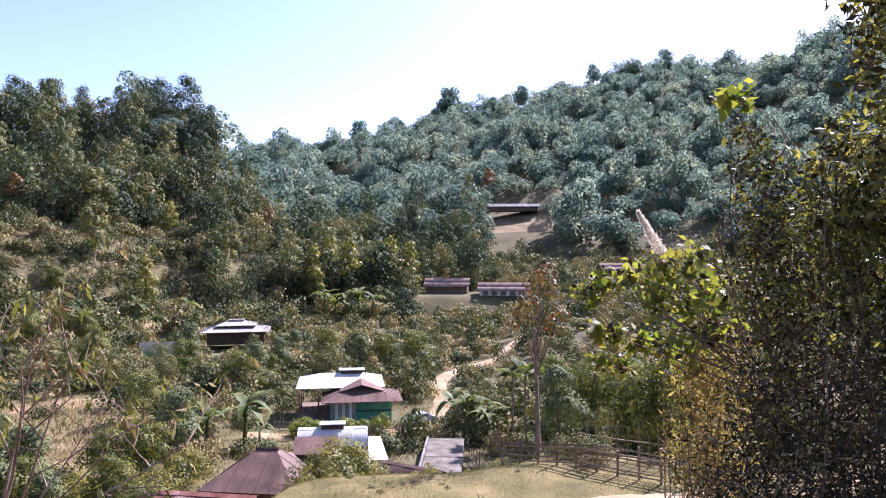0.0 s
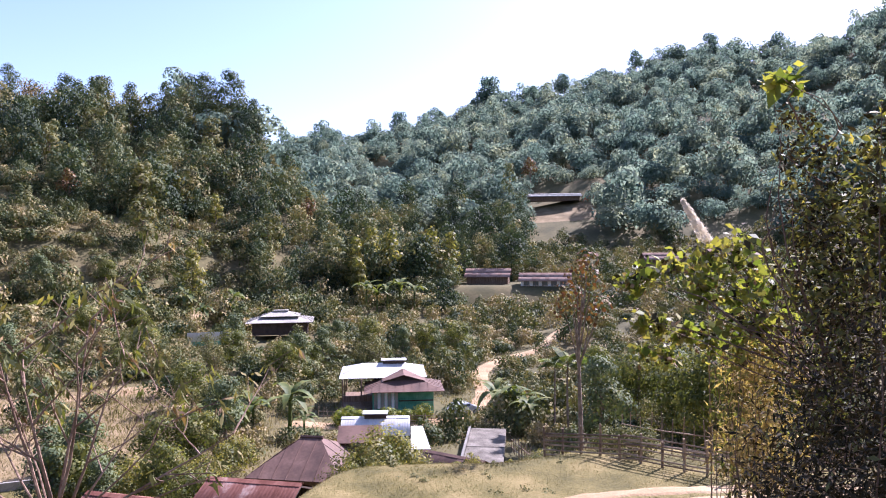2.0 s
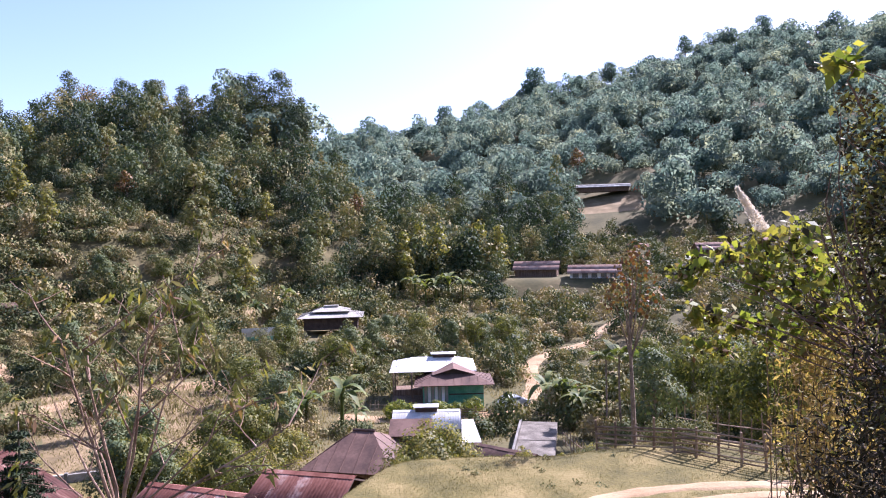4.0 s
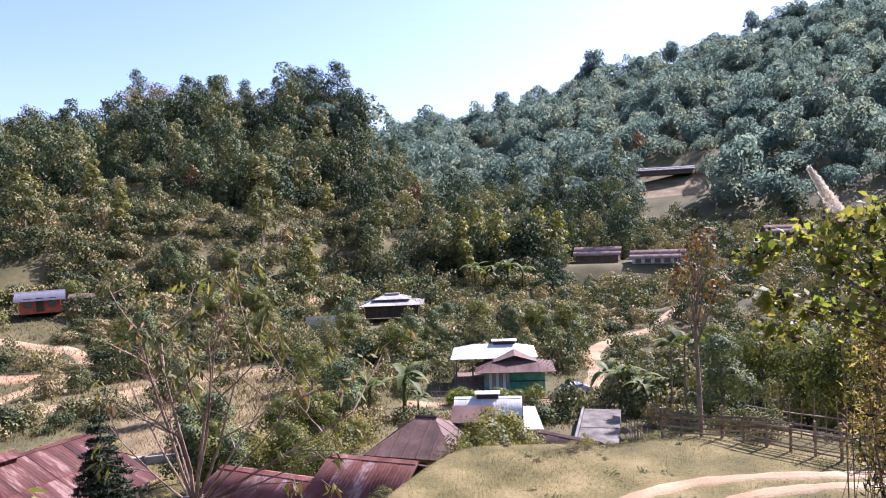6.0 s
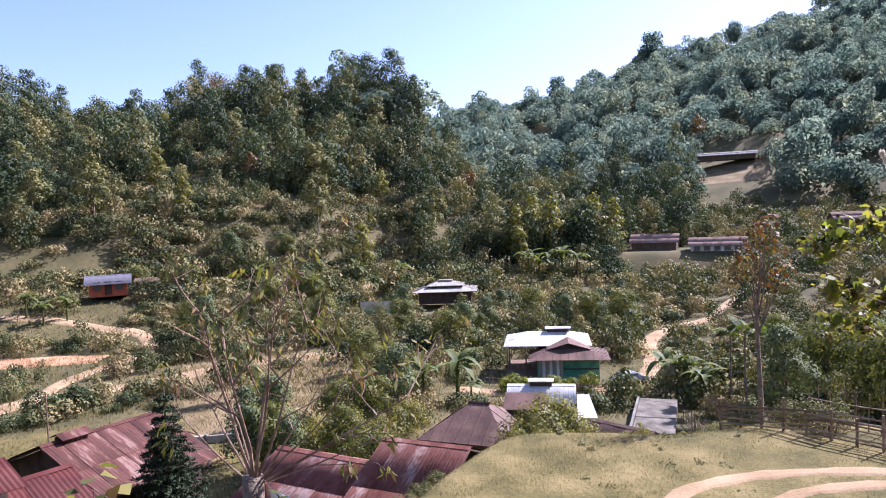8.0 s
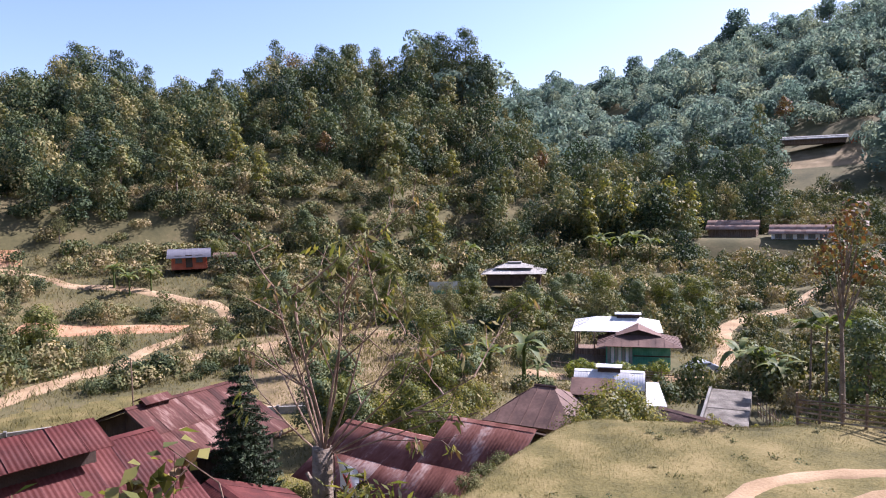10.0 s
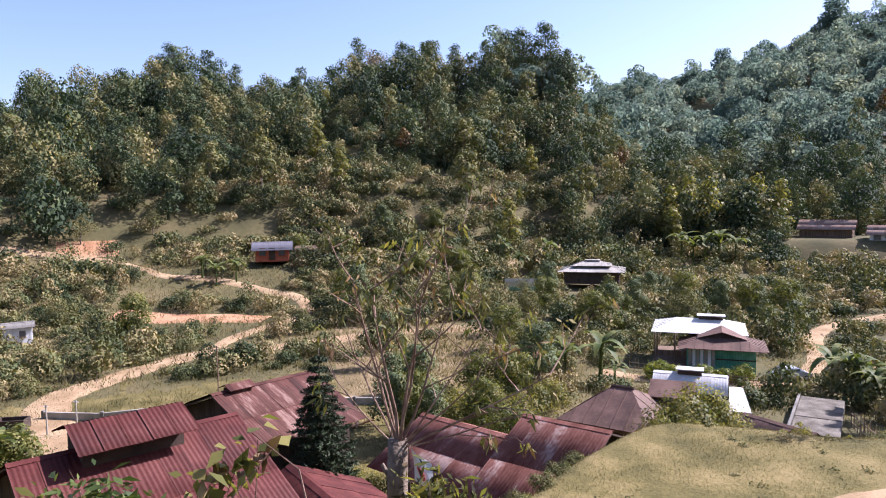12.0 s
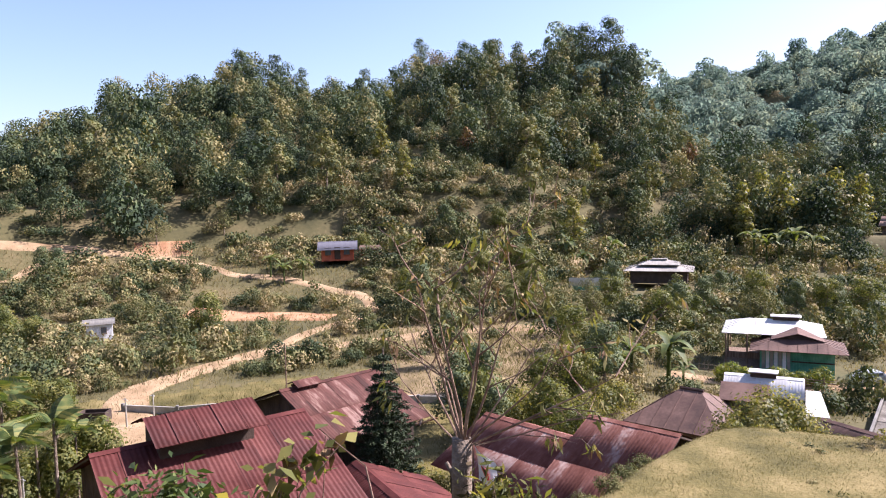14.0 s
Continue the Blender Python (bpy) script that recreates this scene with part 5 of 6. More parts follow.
put(PALM, [at(-65.4, 31, 0.95, 0), at(-62.9, 33, 0.95, 100), at(-66.5, 34, 1.2, 200), at(-64.2, 35, 0.85, 40), at(-61.4, 35.5, 0.75, 160), at(-67.4, 30, 0.85, 280), at(-60.2, 37, 0.65, 220), at(-65.9, 37, 1.0, 300), at(5.6, 52, 0.9, 30), at(6.8, 50, 1.0, 150), at(7.6, 53, 0.9, 250)], "palms")
ar = conifer(8.0, 2.1, "dark conical araucaria tree beside the red roofs")
put(ar, [at(-38.4, 30.5, 1.0, 0)], "conifers")

# ---- thin tree with reddish leaves behind the fence ----
RED = limb_tree("thin_tree", 51, 10.6, 1.5, 6.4, 9, 300, 0.22, M_AUTUMN, "thin slender tree with sparse reddish autumn leaves", trunk_r=0.15, limbs=9)
put(RED, [at(7.7, 37, 1.0, 0)], "thin trees")

# ---- shrubs along the knoll's edge and by the houses ----
S = [shrub("shrub", 61, 2.0, 1.3, 9, 2300, 0.10, M_FRESH, "dense sunlit green bush with dry tips"),
     shrub("shrub", 62, 1.3, 1.1, 8, 1500, 0.085, M_SCRUB, "straggly olive-brown bush on the bank"),
     shrub("flowering_shrub", 63, 1.2, 0.9, 8, 1400, 0.10, M_VINE, "clipped yellow-green garden shrub beside the house")]
put(S[0], [at(-9.9, 33.5, 1.25, 0), at(-8.3, 34.5, 1.45, 60), at(-6.8, 35.5, 1.0, 120), at(-10.2, 35, 0.8, 200), at(-16.4, 29, 0.6, 0), at(5, 41, 0.7, 0), at(-20, 47, 1.2, 50), at(-24, 45, 1.3, 90), at(-26.5, 43, 1.4, 140), at(-36, 33, 0.9, 20), at(-34.2, 32, 0.8, 80), at(-28.5, 41, 1.4, 10), at(-30.5, 41.5, 1.2, 60), at(-22.3, 43, 1.2, 0)], "bushes")
put(S[1], [at(-17.5, 26.0, 0.5, 0), at(-19.0, 24.5, 0.5, 50), at(-20.4, 23, 0.5, 90), at(-16.4, 28, 0.6, 140), at(-22.5, 21, 0.5, 180), at(3.8, 38, 0.7, 0), at(4.6, 39, 0.8, 70), at(2.2, 38.5, 0.5, 0), at(-3.5, 37, 0.6, 0), at(-6, 36, 0.6, 80), at(6.5, 38, 0.9, 200), at(-8.2, 36, 0.7, 0), at(10, 34, 0.9, 0), at(12, 33, 1.0, 30)], "bushes")
put(S[2], [at(-7.9, 58.5, 1.15, 0), at(-6.5, 58.5, 1.0, 50), at(-5.1, 58.7, 1.25, 120), at(-10.2, 57.5, 1.2, 10), at(-11.3, 58, 1.3, 90)], "garden shrubs")

# ---- pollarded tree close by, bare stems with few leaves ----


def stems_tree():
    rnd = random.Random(12)
    x, y = polar(-32.2, 11.0)
    g = h(x, y)
    t = thing("pollarded_tree", pose(x, y, g), "pollarded grey trunk sprouting thin bare stems with few leaves", "tree")
    top = 20 - 0.352 * 11.0 - g
    bm = bmesh.new()
    prev = Vector((-0.25, 0, -0.3))
    for i in range(1, 6):
        q = Vector((-0.25 + 0.27 * i / 5 + rnd.uniform(-0.02, 0.02), 0, -0.3 + (top + 0.3) * i / 5))
        tube(bm, prev, q, 0.2 - 0.006 * i, 0.195 - 0.006 * i, 10, cap=(i == 5))
        prev = q
    tube(bm, (-0.1, 0, top - 0.75), (-0.32, 0.02, top - 0.45), 0.05, 0.03, 6)
    part("trunk", bm, M_BARK, t, smooth=True)
    tips = []

    def grow(p, d, L, r, depth, bm):
        """A fairly straight shoot that forks at its nodes."""
        segs = 5
        q = p.copy()
        for i in range(segs):
            d = (d + Vector((rnd.uniform(-0.14, 0.14), rnd.uniform(-0.14, 0.14), rnd.uniform(-0.03, 0.06)))).normalized()
            n = q + d * (L / segs)
            tube(bm, q, n, r * (1 - 0.14 * i), r * (1 - 0.14 * (i + 1)), 6, cap=False)
            q = n
            if depth and i >= 1 and rnd.random() < 0.8:
                side = (d * 0.8 + Vector((rnd.choice((-1, 1)) * rnd.uniform(0.4, 1.2), rnd.uniform(-0.8, 0.8), rnd.uniform(-0.25, 0.3)))).normalized()
                grow(q, side, L * rnd.uniform(0.3, 0.55), r * 0.55, depth - 1, bm)
        tips.append((q, d))

    for lean, deep, L, r in ((-0.36, 0.1, 2.7, 0.03), (-0.12, -0.1, 2.5, 0.032), (0.03, 0.2, 2.9, 0.028), (0.2, -0.15, 2.6, 0.03), (0.36, 0.1, 2.5, 0.026), (-0.75, 0.2, 2.1, 0.022),
                             (0.95, -0.1, 2.3, 0.022), (-1.2, -0.2, 1.8, 0.018), (1.7, 0.15, 2.6, 0.026), (2.6, 0.3, 2.0, 0.018), (-0.5, 0.6, 2.2, 0.02), (0.6, 0.7, 2.2, 0.02)):
        bm = bmesh.new()
        grow(Vector((0.02 + 0.08 * lean, 0.08 * deep, top - 0.08)), Vector((lean, deep, 1.0)).normalized(), L, r * 0.95, 2, bm)
        part("stem", bm, M_SHOOT, t)
    # hanging bunches of narrow leaves at the tips
    rng = np.random.default_rng(9)
    for nm, mat, share, num in (("leaves", M_SCRUB, 0.36, 7), ("young_leaves", M_FRESH, 0.26, 7), ("dry_leaves", M_DRYLEAF, 0.2, 4)):
        P, N, A = [], [], []
        for q, d in tips:
            if rnd.random() < share * (1.0 if q.z > top + 1.4 else 0.55):
                for i in range(num):
                    P.append(np.array(q) + rng.normal(size=3) * 0.05)
                    A.append(np.array([d.x, d.y, 0]) * 0.5 + rng.normal(size=3) * 0.5 - [0, 0, 0.9])
        P, A = np.array(P), np.array(A)
        A /= np.linalg.norm(A, axis=1)[:, None]
        B = np.cross(A, rng.normal(size=A.shape))
        B /= np.linalg.norm(B, axis=1)[:, None]
        L = rng.uniform(0.13, 0.24, len(P))[:, None]
        v = np.stack([P, P + A * L * 0.45 + B * L * 0.14, P + A * L, P + A * L * 0.45 - B * L * 0.14], 1).reshape(-1, 3)
        part(nm, mesh_from(nm, v, np.arange(len(v)).reshape(-1, 4), mat), mat, t)
    return t


stems_tree()

# ---- tangle of climbers and bushes beside the camera ----


def tangle(name, label, clumps, kinds, stems, seed, category="shrub", root=None, power=2.0):
    """clumps: az, elevation, distance, radius; kinds: name, material, number, leaf length, width share."""
    rng = np.random.default_rng(seed)
    rnd = random.Random(seed)
    C, R = [], []
    for az, el, d, r in clumps:
        x, y = polar(az, d)
        C.append((x, y, EYE + d * math.tan(radians(el))))
        R.append(r)
    C, R = np.array(C), np.array(R)
    o = C.mean(0)
    o[2] = h(o[0], o[1])
    t = thing(name, pose(*o), label, category)
    for nm, mat, n, size, ratio, shell in kinds:
        k = rng.choice(len(C), n, p=R ** power / np.sum(R ** power))
        u = rng.normal(size=(n, 3))
        u /= np.linalg.norm(u, axis=1)[:, None]
        p = C[k] + u * ((R[k] + 0.1) * (shell + (1.05 - shell) * rng.random(n)))[:, None] - o
        N = u * 0.5 + rng.normal(size=(n, 3)) * 0.6 + [0, 0, 0.35]
        v = cards(rng, p, N, size * (0.5 + rng.random(n)), ratio).reshape(-1, 3)
        part(nm, mesh_from(nm, v, np.arange(len(v)).reshape(-1, 4), mat), mat, t)
    for i in range(stems):
        bm = bmesh.new()
        k = rnd.randrange(len(C))
        tip = Vector(C[k] - o) + Vector((rnd.uniform(-1, 1), rnd.uniform(-1, 1), rnd.uniform(-0.3, 1.1))) * R[k]
        bx, by = C[k][0] * 0.96 + rnd.uniform(-0.5, 0.5), C[k][1] * 0.96 + rnd.uniform(-0.5, 0.5)
        foot = Vector((bx - o[0], by - o[1], h(bx, by) - o[2] - 0.1))
        if root:
            bx, by = polar(root[0] + rnd.uniform(-1.5, 1.5), root[2])
            foot = Vector((bx, by, EYE + root[2] * math.tan(radians(root[1] + rnd.uniform(-2, 2))))) - Vector(o)
        r = rnd.uniform(0.006, 0.016)
        bow = Vector((rnd.uniform(-0.45, 0.45), rnd.uniform(-0.45, 0.45), rnd.uniform(-0.1, 0.3)))
        prev = foot
        for q in range(1, 6):
            u = q / 5
            nxt = foot.lerp(tip, u) + bow * math.sin(math.pi * u) + Vector((rnd.uniform(-0.06, 0.06), rnd.uniform(-0.06, 0.06), 0))
            tube(bm, prev, nxt, r * (1 - 0.15 * (q - 1)), r * (1 - 0.15 * q), 5, cap=False)
            prev = nxt
        part("stem", bm, M_TWIG, t)
    return t


# shade painted by leaf colour: darkest leaves fill the inside, lighter ones the shell
tangle("bramble_thicket", "dense thicket of dry stems and shade-dark leaves on the bank",
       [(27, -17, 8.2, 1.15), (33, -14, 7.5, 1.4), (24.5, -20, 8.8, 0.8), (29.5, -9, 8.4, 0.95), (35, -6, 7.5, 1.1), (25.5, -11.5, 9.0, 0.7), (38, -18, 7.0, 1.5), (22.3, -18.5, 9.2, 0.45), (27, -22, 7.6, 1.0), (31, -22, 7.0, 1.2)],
       [("leaves", M_SHADELEAF, 26000, 0.10, 0.22, 0.3), ("dry_leaves", M_DRYLEAF, 1500, 0.10, 0.12, 0.8), ("green_leaves", M_SCRUB, 600, 0.07, 0.4, 0.95)], 30, 1)
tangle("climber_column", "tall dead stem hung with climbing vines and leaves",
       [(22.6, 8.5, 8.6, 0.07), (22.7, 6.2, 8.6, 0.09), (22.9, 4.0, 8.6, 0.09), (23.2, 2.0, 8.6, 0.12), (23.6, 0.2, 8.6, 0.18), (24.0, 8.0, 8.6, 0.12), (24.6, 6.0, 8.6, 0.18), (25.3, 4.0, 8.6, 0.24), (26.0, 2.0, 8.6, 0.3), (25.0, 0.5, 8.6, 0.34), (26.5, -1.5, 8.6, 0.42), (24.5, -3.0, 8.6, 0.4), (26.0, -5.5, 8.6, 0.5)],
       [("leaves", M_SHADELEAF, 2200, 0.065, 0.45, 0.2), ("green_leaves", M_SCRUB, 1100, 0.08, 0.5, 0.3), ("young_leaves", M_FRESH, 500, 0.085, 0.5, 0.4)], 22, 2, "climbing plant", (26, -8, 8.6), 1.4)
tangle("yellow_leaf_shoot", "shoot with large backlit yellow leaves at its tip",
       [(21.7, 11.0, 8.5, 0.11), (22.6, 11.3, 8.5, 0.13), (23.3, 10.6, 8.5, 0.1)],
       [("leaves", M_VINE, 34, 0.2, 0.6, 0.1)], 4, 12, "climbing plant", (24.6, 5.5, 8.6))
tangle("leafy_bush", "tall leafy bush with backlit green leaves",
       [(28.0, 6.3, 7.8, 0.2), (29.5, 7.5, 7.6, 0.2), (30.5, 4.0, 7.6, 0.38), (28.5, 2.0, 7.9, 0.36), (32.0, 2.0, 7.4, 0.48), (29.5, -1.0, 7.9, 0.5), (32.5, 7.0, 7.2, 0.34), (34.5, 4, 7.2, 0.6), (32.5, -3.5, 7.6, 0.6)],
       [("leaves", M_FRESH, 1700, 0.095, 0.4, 0.2), ("olive_leaves", M_SCRUB, 1900, 0.095, 0.4, 0.2), ("dim_leaves", M_SHADELEAF, 2200, 0.09, 0.4, 0.1)], 24, 3)
tangle("overhanging_tree", "overhanging branch with bright green leaves",
       [(30.5, 17.2, 6.8, 0.16), (31.5, 14.2, 6.7, 0.22), (32.5, 18.5, 6.5, 0.34), (30.9, 11.6, 6.8, 0.12), (33.6, 11.0, 6.6, 0.34), (34, 15, 6.4, 0.4)],
       [("leaves", M_FRESH, 800, 0.085, 0.4, 0.2), ("olive_leaves", M_SCRUB, 700, 0.085, 0.4, 0.2), ("dim_leaves", M_SHADELEAF, 600, 0.09, 0.4, 0.2)], 12, 4, "tree", (38, 10, 6.4))
tangle("vine_branch", "spreading branches with broad sunlit yellow-green leaves",
       [(11.6, -3.4, 10.6, 0.14), (13.0, -2.8, 10.6, 0.2), (15.0, -2.2, 10.6, 0.24), (17.4, -1.6, 10.4, 0.28), (19.4, -1.2, 10.2, 0.34), (17.0, -3.8, 10.4, 0.26), (19.0, -4.6, 10.2, 0.36), (21.4, -3.6, 9.8, 0.45),
        (12.4, -6.4, 10.6, 0.12), (14.0, -6.8, 10.6, 0.18), (15.6, -7.3, 10.5, 0.2), (17.4, -7.8, 10.3, 0.22), (19.4, -8.0, 10.1, 0.3), (12.6, -8.8, 10.6, 0.12), (14.2, -8.9, 10.6, 0.16), (21.0, -6.4, 9.8, 0.4)],
       [("leaves", M_VINE, 800, 0.125, 0.75, 0.1), ("green_leaves", M_FRESH, 650, 0.11, 0.6, 0.1), ("dim_leaves", M_SHADELEAF, 200, 0.12, 0.6, 0.2), ("dry_leaves", M_DRYLEAF, 200, 0.11, 0.5, 0.3)], 26, 5, "climbing plant", (24, -9, 9.4), 0.8)
tangle("yellow_bush", "straw-yellow dry bush with backlit leaves at its tips",
       [(19.8, -10.0, 10.4, 0.4), (20.8, -13.0, 10.2, 0.55), (19.9, -15.6, 10.4, 0.45), (21.6, -9.0, 10.0, 0.5), (21.2, -17.0, 10.0, 0.5)],
       [("dry_leaves", M_STRAW, 3000, 0.11, 0.22, 0.2), ("leaves", M_FRESH, 500, 0.11, 0.3, 0.5)], 40, 6)
tangle("broadleaf_sapling", "sapling with long narrow glossy green leaves",
       [(-30.2, -23.0, 9.6, 0.32), (-28.8, -25.0, 9.6, 0.4), (-30.8, -26, 9.4, 0.4), (-26.5, -24.5, 10.0, 0.4)],
       [("leaves", M_FRESH, 520, 0.24, 0.22, 0.2), ("dim_leaves", M_SHADELEAF, 200, 0.14, 0.4, 0.2)], 16, 7)
tangle("near_twigs", "arching twig with broad green and brown leaves",
       [(-47.5, -22.4, 5.2, 0.2), (-46.0, -20.6, 5.2, 0.16), (-44.2, -19.8, 5.2, 0.14), (-42.6, -18.6, 5.2, 0.12), (-50.0, -23.2, 5.2, 0.16)],
       [("leaves", M_FRESH, 60, 0.16, 0.6, 0.1), ("dry_leaves", M_DRYLEAF, 26, 0.15, 0.45, 0.1)], 12, 8)
tangle("low_leafy_shoots", "low shoots with pale green pinnate leaves",
       [(-57.6, -21.6, 6.0, 0.2), (-55.4, -21.3, 6.0, 0.24), (-59.6, -22.2, 6.0, 0.18), (-53.4, -22.2, 6.0, 0.2), (-61.0, -22.6, 6.0, 0.16)],
       [("leaves", M_PALM, 420, 0.13, 0.32, 0.1)], 14, 9)

# ---- feathery plume of tall grass ----


def plume():
    x, y = polar(16.9, 10.4)
    g = h(x, y)
    t = thing("plume_grass", pose(x, y, g), "tall reed grass stalk with a pale feathery plume", "grass plume")
    base = 20 - 0.007 * 10.4 - g
    tip = base + 0.62
    part("stalk", tube(bmesh.new(), (0.15, 0, 0), (0.05, 0, base), 0.012, 0.008, 6, 0.06), M_BAMBOO, t)
    rng = np.random.default_rng(3)
    n = 1000
    u = rng.random(n)
    cx, cz = 0.07 - 0.36 * u, base + (tip - base) * u
    w = 0.09 * (1 - u) ** 0.8 * np.clip(u * 9, 0.3, 1) + 0.008
    p = np.stack([cx + rng.uniform(-1, 1, n) * w + 0.02, rng.normal(size=n) * w * 0.5, cz - 0.04 * rng.random(n)], 1)
    N = np.stack([rng.normal(size=n) * 0.4, -np.ones(n), rng.normal(size=n) * 0.4], 1)
    v = cards(rng, p, N, 0.07, 0.16).reshape(-1, 3)
    part("feather", mesh_from("feather", v, np.arange(len(v)).reshape(-1, 4), M_PLUME), M_PLUME, t)
    return t


plume()

# ---- far woods, scrub, grass ----
def lumpy(seed, hgt, rad, base, blobs, n, size, rough=1.0):
    """Forest tree: clumps that are lit apart from each other, with dark gaps, over a slim trunk."""
    return np.concatenate([wild_crown(seed, hgt, rad, base, blobs, n, size, rough), trunk_tris(hgt * 0.8, 0.2)])


FOREST = [lumpy(1, 7.8, 3.2, 0.4, 13, 1150, 0.33), lumpy(2, 6.4, 3.6, 0.2, 13, 1150, 0.33), lumpy(3, 9.2, 3.0, 0.8, 14, 1150, 0.33), lumpy(4, 5.0, 3.2, 0.1, 11, 900, 0.33), lumpy(5, 8.6, 1.9, 0.2, 13, 900, 0.31), lumpy(10, 7.6, 2.6, 1.8, 11, 850, 0.32)]
MOUNTAIN = [lumpy(6, 7.0, 4.2, 0.1, 9, 560, 0.66, 0.35), lumpy(7, 5.8, 4.4, 0.1, 9, 560, 0.66, 0.35), lumpy(8, 8.4, 3.8, 0.2, 10, 560, 0.64, 0.35), lumpy(9, 5.2, 4.0, 0.1, 8, 480, 0.64, 0.35)]
SCRUB = [wild_crown(q, hgt, rad, 0.0, b, 520, 0.17) for q, hgt, rad, b in ((11, 1.7, 1.3, 9), (12, 1.1, 1.5, 8), (13, 2.6, 1.1, 10), (14, 0.9, 1.2, 8))]
GARDEN = [wild_crown(q, hgt, rad, 0.0, b, 640, 0.16) for q, hgt, rad, b in ((11, 1.6, 1.3, 8), (12, 1.1, 1.5, 7), (13, 2.3, 1.1, 8), (14, 0.9, 1.2, 7))]
BUSH = [wild_crown(q, hgt, rad, 0.0, b, 330, 0.24) for q, hgt, rad, b in ((15, 2.2, 1.7, 9), (16, 1.6, 1.9, 8), (17, 3.2, 1.5, 10), (18, 1.4, 1.6, 8))]


def wood_foot(az):
    """How far off the tall forest begins; below it the slope carries scrub."""
    return 115 + 2 * np.sin(az * 0.5) + 9 * ramp(az, -57.5, -55) + 28 * ramp(az, -47, -40) - 22 * ramp(az, -21, -16)


def near_wood(X, Y, d, az, rng):
    return (d > wood_foot(az)) & free(X, Y, 1.0) & (rng.random(len(X)) < 0.95) & (land(X, Y) > 9)


def far_wood(X, Y, d, az, rng):
    bare = (np.abs(X - 23) < 11) & (d > 202) & (d < 236) | (X > 26) & (X < 44) & (d > 230) & (d < 242)
    return ~bare & free(X, Y, 1.5) & (rng.random(len(X)) < 0.92)


def scrub_land(X, Y, d, az, rng):
    field = (az < -30) & (d < 60) | (az > -30) & (d < 48)
    bare = (np.abs(X - 24) < 11) & (d > 212)
    plot = (az < -21.5) & (az > -37) & (d > 49) & (d < 79) & (rng.random(len(X)) < 0.85)
    open_slope = ((az > -55.5) & (az < -41) & (d > 120) & (d < 126) | (az > -23.4) & (az < -20.4) & (d > 113) & (d < 126)) & (rng.random(len(X)) < 0.7)
    under = open_slope | (az < -10) & (d > wood_foot(az) + 2 + 10 * ramp(az, -56, -46))
    return ~field & ~bare & ~plot & ~under & free(X, Y, 0.0) & (rng.random(len(X)) < np.clip(0.35 + 0.6 * (wave(X * 2.2, Y * 2.2, 1.0) > -0.35) + 0.4 * (d > 100), 0, 0.95))


scatter_mesh("ridge_forest", FOREST, spread(-78, 4, 118, 226, 5.2, near_wood, 21, 0.65, 1.65, 6), M_RIDGE, "dense dark green forest covering the near ridge", "forest")
scatter_mesh("mountain_forest", MOUNTAIN, spread(-24, 42, 196, 430, 8.6, far_wood, 22, 0.85, 1.85, 4), M_FAR_HAZE, "haze-pale green forest covering the far mountain", "forest")
scatter_mesh("near_scrub", GARDEN, spread(-76, 40, 46, 66, 2.1, scrub_land, 25, 0.6, 1.6, 4), M_HEATH, "olive and brown scrub bushes beside the village", "shrubs")
scatter_mesh("garden_scrub", SCRUB, spread(-76, 40, 66, 105, 2.05, scrub_land, 23, 0.7, 1.75, 4), M_HEATH, "olive and brown scrub bushes between the houses", "shrubs")
scatter_mesh("hillside_scrub", BUSH, spread(-76, 40, 105, 195, 3.0, scrub_land, 24, 0.7, 1.8, 4), M_HEATH, "dense olive-brown scrub over the lower slopes", "shrubs")


def grass(name, az0, az1, d0, d1, n, size, label, seed):
    rng = np.random.default_rng(seed)
    a = np.radians(rng.uniform(az0, az1, n))
    d = np.sqrt(rng.uniform(d0 ** 2, d1 ** 2, n))
    x, y = d * np.sin(a), d * np.cos(a)
    z = land(x, y)
    ok = np.ones(n, bool)
    for path, r in ((rut_a, 0.5), (rut_b, 0.5)):
        for (ax, ay), (bx, by) in zip(path[:-1], path[1:]):
            t = np.clip(((x - ax) * (bx - ax) + (y - ay) * (by - ay)) / ((bx - ax) ** 2 + (by - ay) ** 2), 0, 1)
            ok &= np.hypot(x - ax - t * (bx - ax), y - ay - t * (by - ay)) > r
    for cx, cy, r in CLEAR:
        if r > 3.5:
            ok &= (np.hypot(x - cx, y - cy) > r * 0.6) | (z > 7.5)
    x, y = x[ok], y[ok]
    n = len(x)
    hh = size * (0.4 + rng.random(n)) * (0.7 + 0.5 * wave(x * 8, y * 8, 5.0))
    z = land(x, y)
    th = rng.uniform(0, 6.28, n)
    w = (0.006 + 0.008 * rng.random(n)) * max(1.0, size / 0.1)
    lean = rng.normal(size=(n, 2)) * 0.5 * hh[:, None]
    dx, dy = np.cos(th) * w, np.sin(th) * w
    v = np.stack([np.stack([x - dx, y - dy, z - 0.02], 1), np.stack([x + dx, y + dy, z - 0.02], 1),
                  np.stack([x + lean[:, 0] + dx * 0.15, y + lean[:, 1] + dy * 0.15, z + hh], 1), np.stack([x + lean[:, 0] - dx * 0.15, y + lean[:, 1] - dy * 0.15, z + hh], 1)], 1).reshape(-1, 3)
    up = np.tile([0.0, 0.0, 1.0], (len(v), 1)) + rng.normal(size=(len(v), 3)) * 0.12
    ob = new(name, leaf_mesh(name, np.concatenate([v, up], 1), M_BLADE))
    return tagged(ob, label, "grass", kind="stuff")


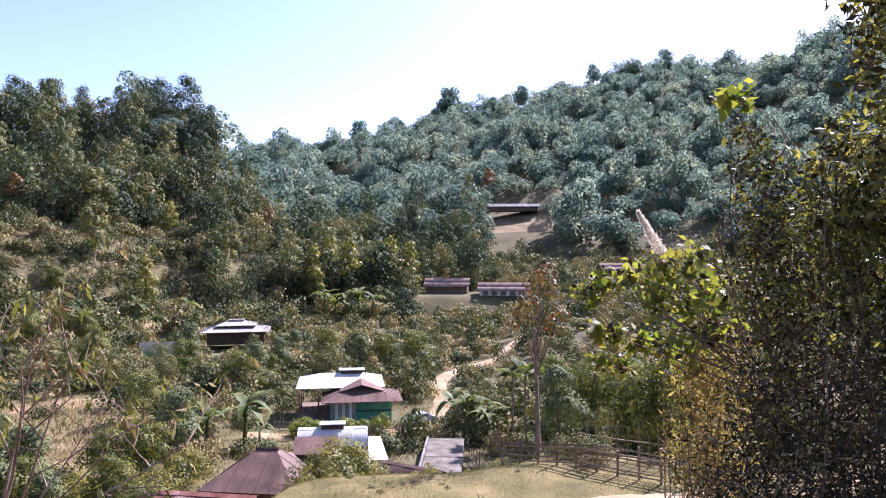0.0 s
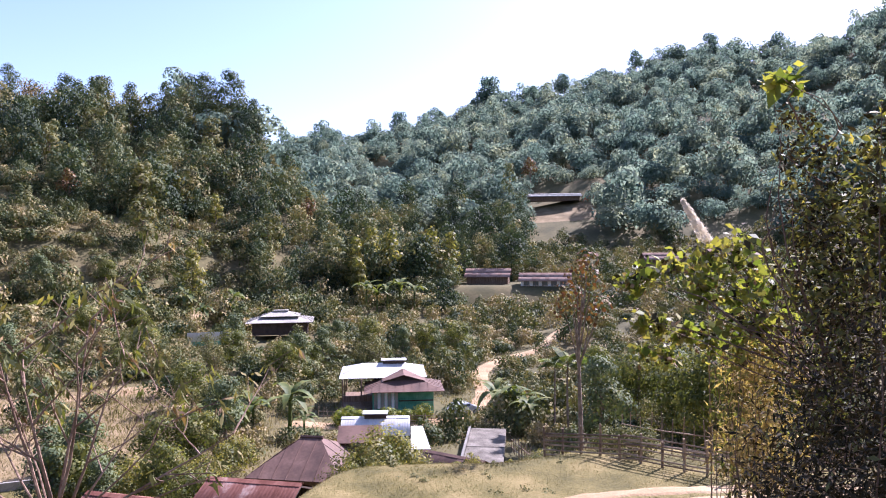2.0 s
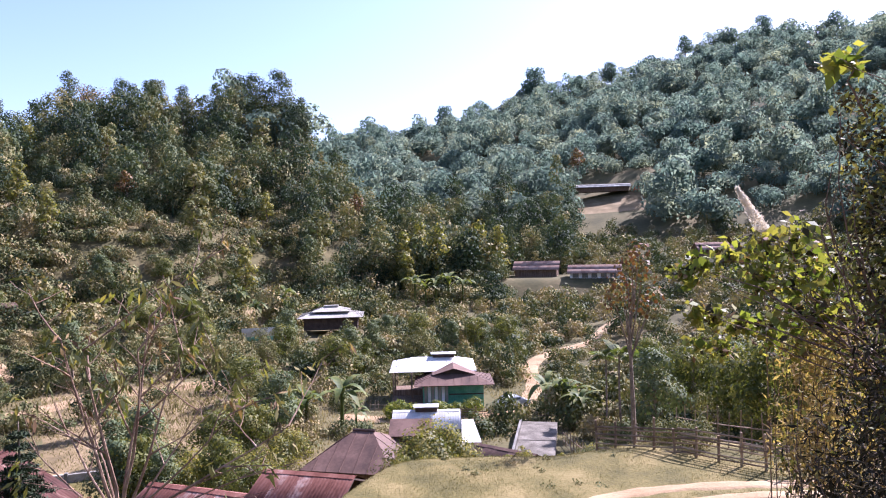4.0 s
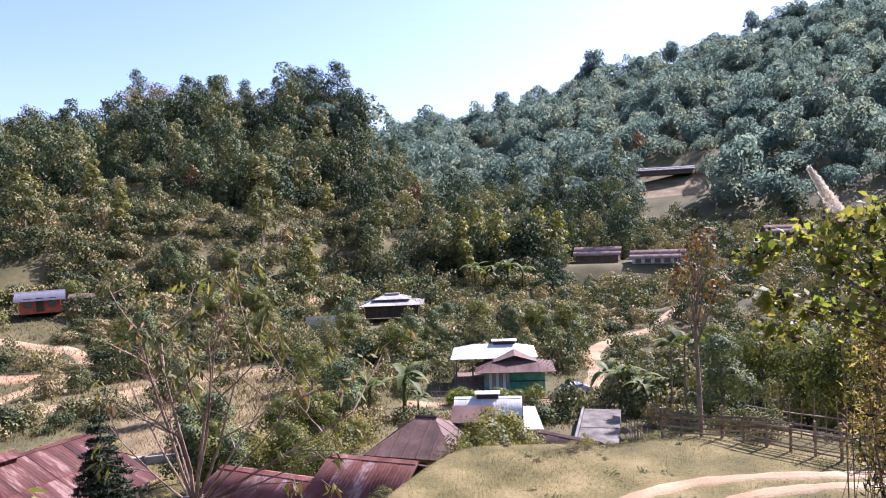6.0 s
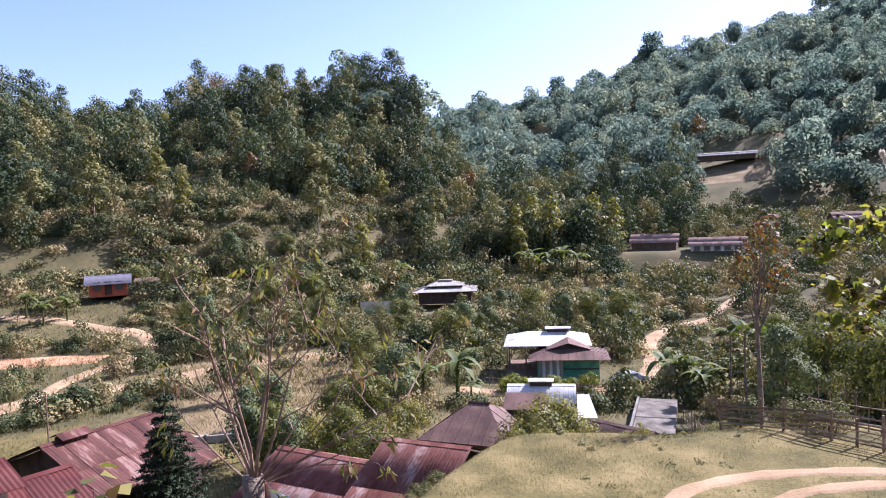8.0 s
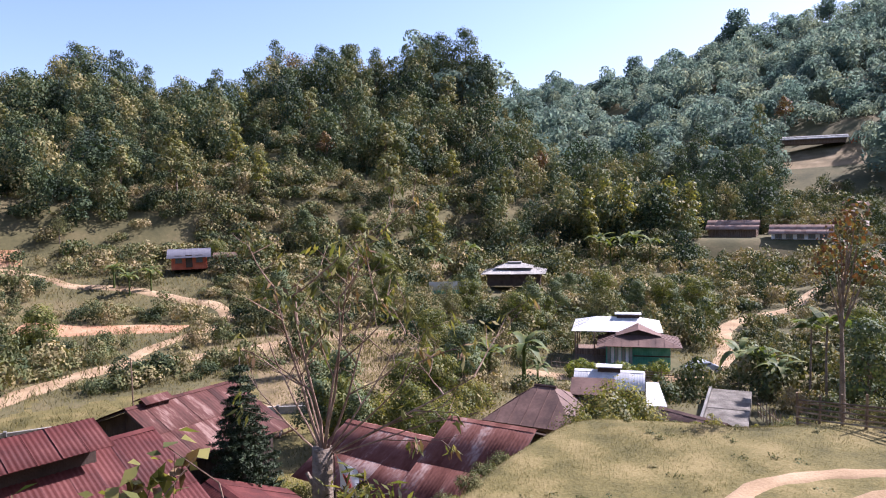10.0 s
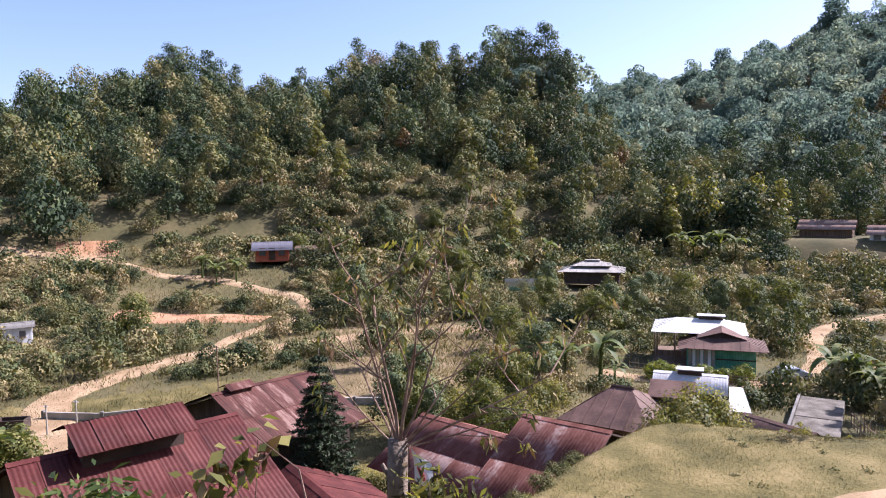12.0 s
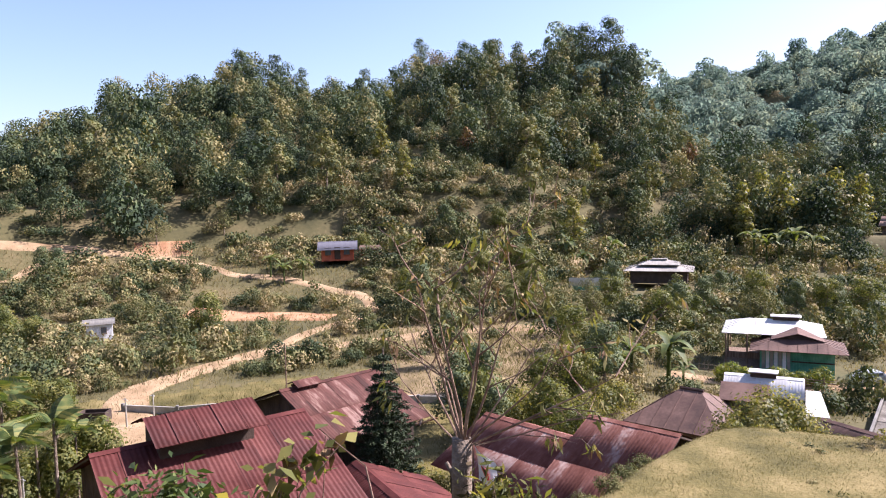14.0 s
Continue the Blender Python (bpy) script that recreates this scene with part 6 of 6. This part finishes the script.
grass("lawn_grass", -26, 28, 15, 42, 120000, 0.075, "short dry yellow-green grass on the knoll", 31)
grass("field_grass", -72, -26, 26, 62, 40000, 0.22, "dry yellow-green grass round the school", 32)
grass("village_weeds", -32, 12, 44, 76, 26000, 0.34, "dry weeds and rank grass round the village houses", 33)
grass("terrace_grass", -72, -20, 60, 122, 42000, 0.5, "tall dry grass on the terraces", 34)
scatter_mesh("bank_scrub", BUSH, spread(-48, -12, 117, 138, 2.6, scrub_land, 26, 0.8, 1.7, 4), M_HEATH, "olive scrub over the steep bank", "shrubs")


def edge_wood(X, Y, d, az, rng):
    meadow = (az > -55.5) & (az < -41) & (d < 127)
    return (d > wood_foot(az) - 1) & (d < wood_foot(az) + 24) & ~meadow & free(X, Y, 0.6)


def weeds(X, Y, d, az, rng):
    keep = free(X, Y, 0.1) & (land(X, Y) > 9.8)
    return keep & (rng.random(len(X)) < 0.25 + 0.5 * (wave(X * 6, Y * 6, 2.0) > 0.1) + 0.5 * (az < -10))


TANGLED = [wild_crown(q, hgt, rad, 0.0, b, 520, 0.3) for q, hgt, rad, b in ((51, 3.0, 2.4, 10), (52, 4.2, 2.0, 11), (53, 2.2, 2.6, 9))]
WEED = [wild_crown(q, hgt, rad, 0.0, 5, 64, 0.06) for q, hgt, rad in ((54, 0.22, 0.28), (55, 0.34, 0.2), (56, 0.14, 0.34))]
scatter_mesh("forest_undergrowth", TANGLED, spread(-78, 2, 115, 175, 3.6, edge_wood, 27, 0.7, 1.3, 3), M_RIDGE, "dark tangled undergrowth along the forest's foot", "undergrowth")
scatter_mesh("lawn_weeds", WEED, spread(-27, 26, 17, 42, 0.85, weeds, 28, 0.5, 1.4, 3), M_HEATH, "low green and brown weeds dotting the dry lawn", "weeds")


def brow(X, Y, d, az, rng):
    lip = az - (-26 + 1.2 * (np.clip(d, 18, 34) - 20))
    side = (lip > -3) & (lip < 2.5) & (d < 36)
    end = (az > -15) & (az < 4) & (d > 34) & (d < 38.5)
    return (side | end) & free(X, Y, 0.0)


scatter_mesh("brow_weeds", GARDEN, spread(-28, 5, 18, 39, 0.85, brow, 29, 0.22, 0.5, 4), M_FRESH, "leafy weeds with dry tips along the knoll's brow", "weeds")
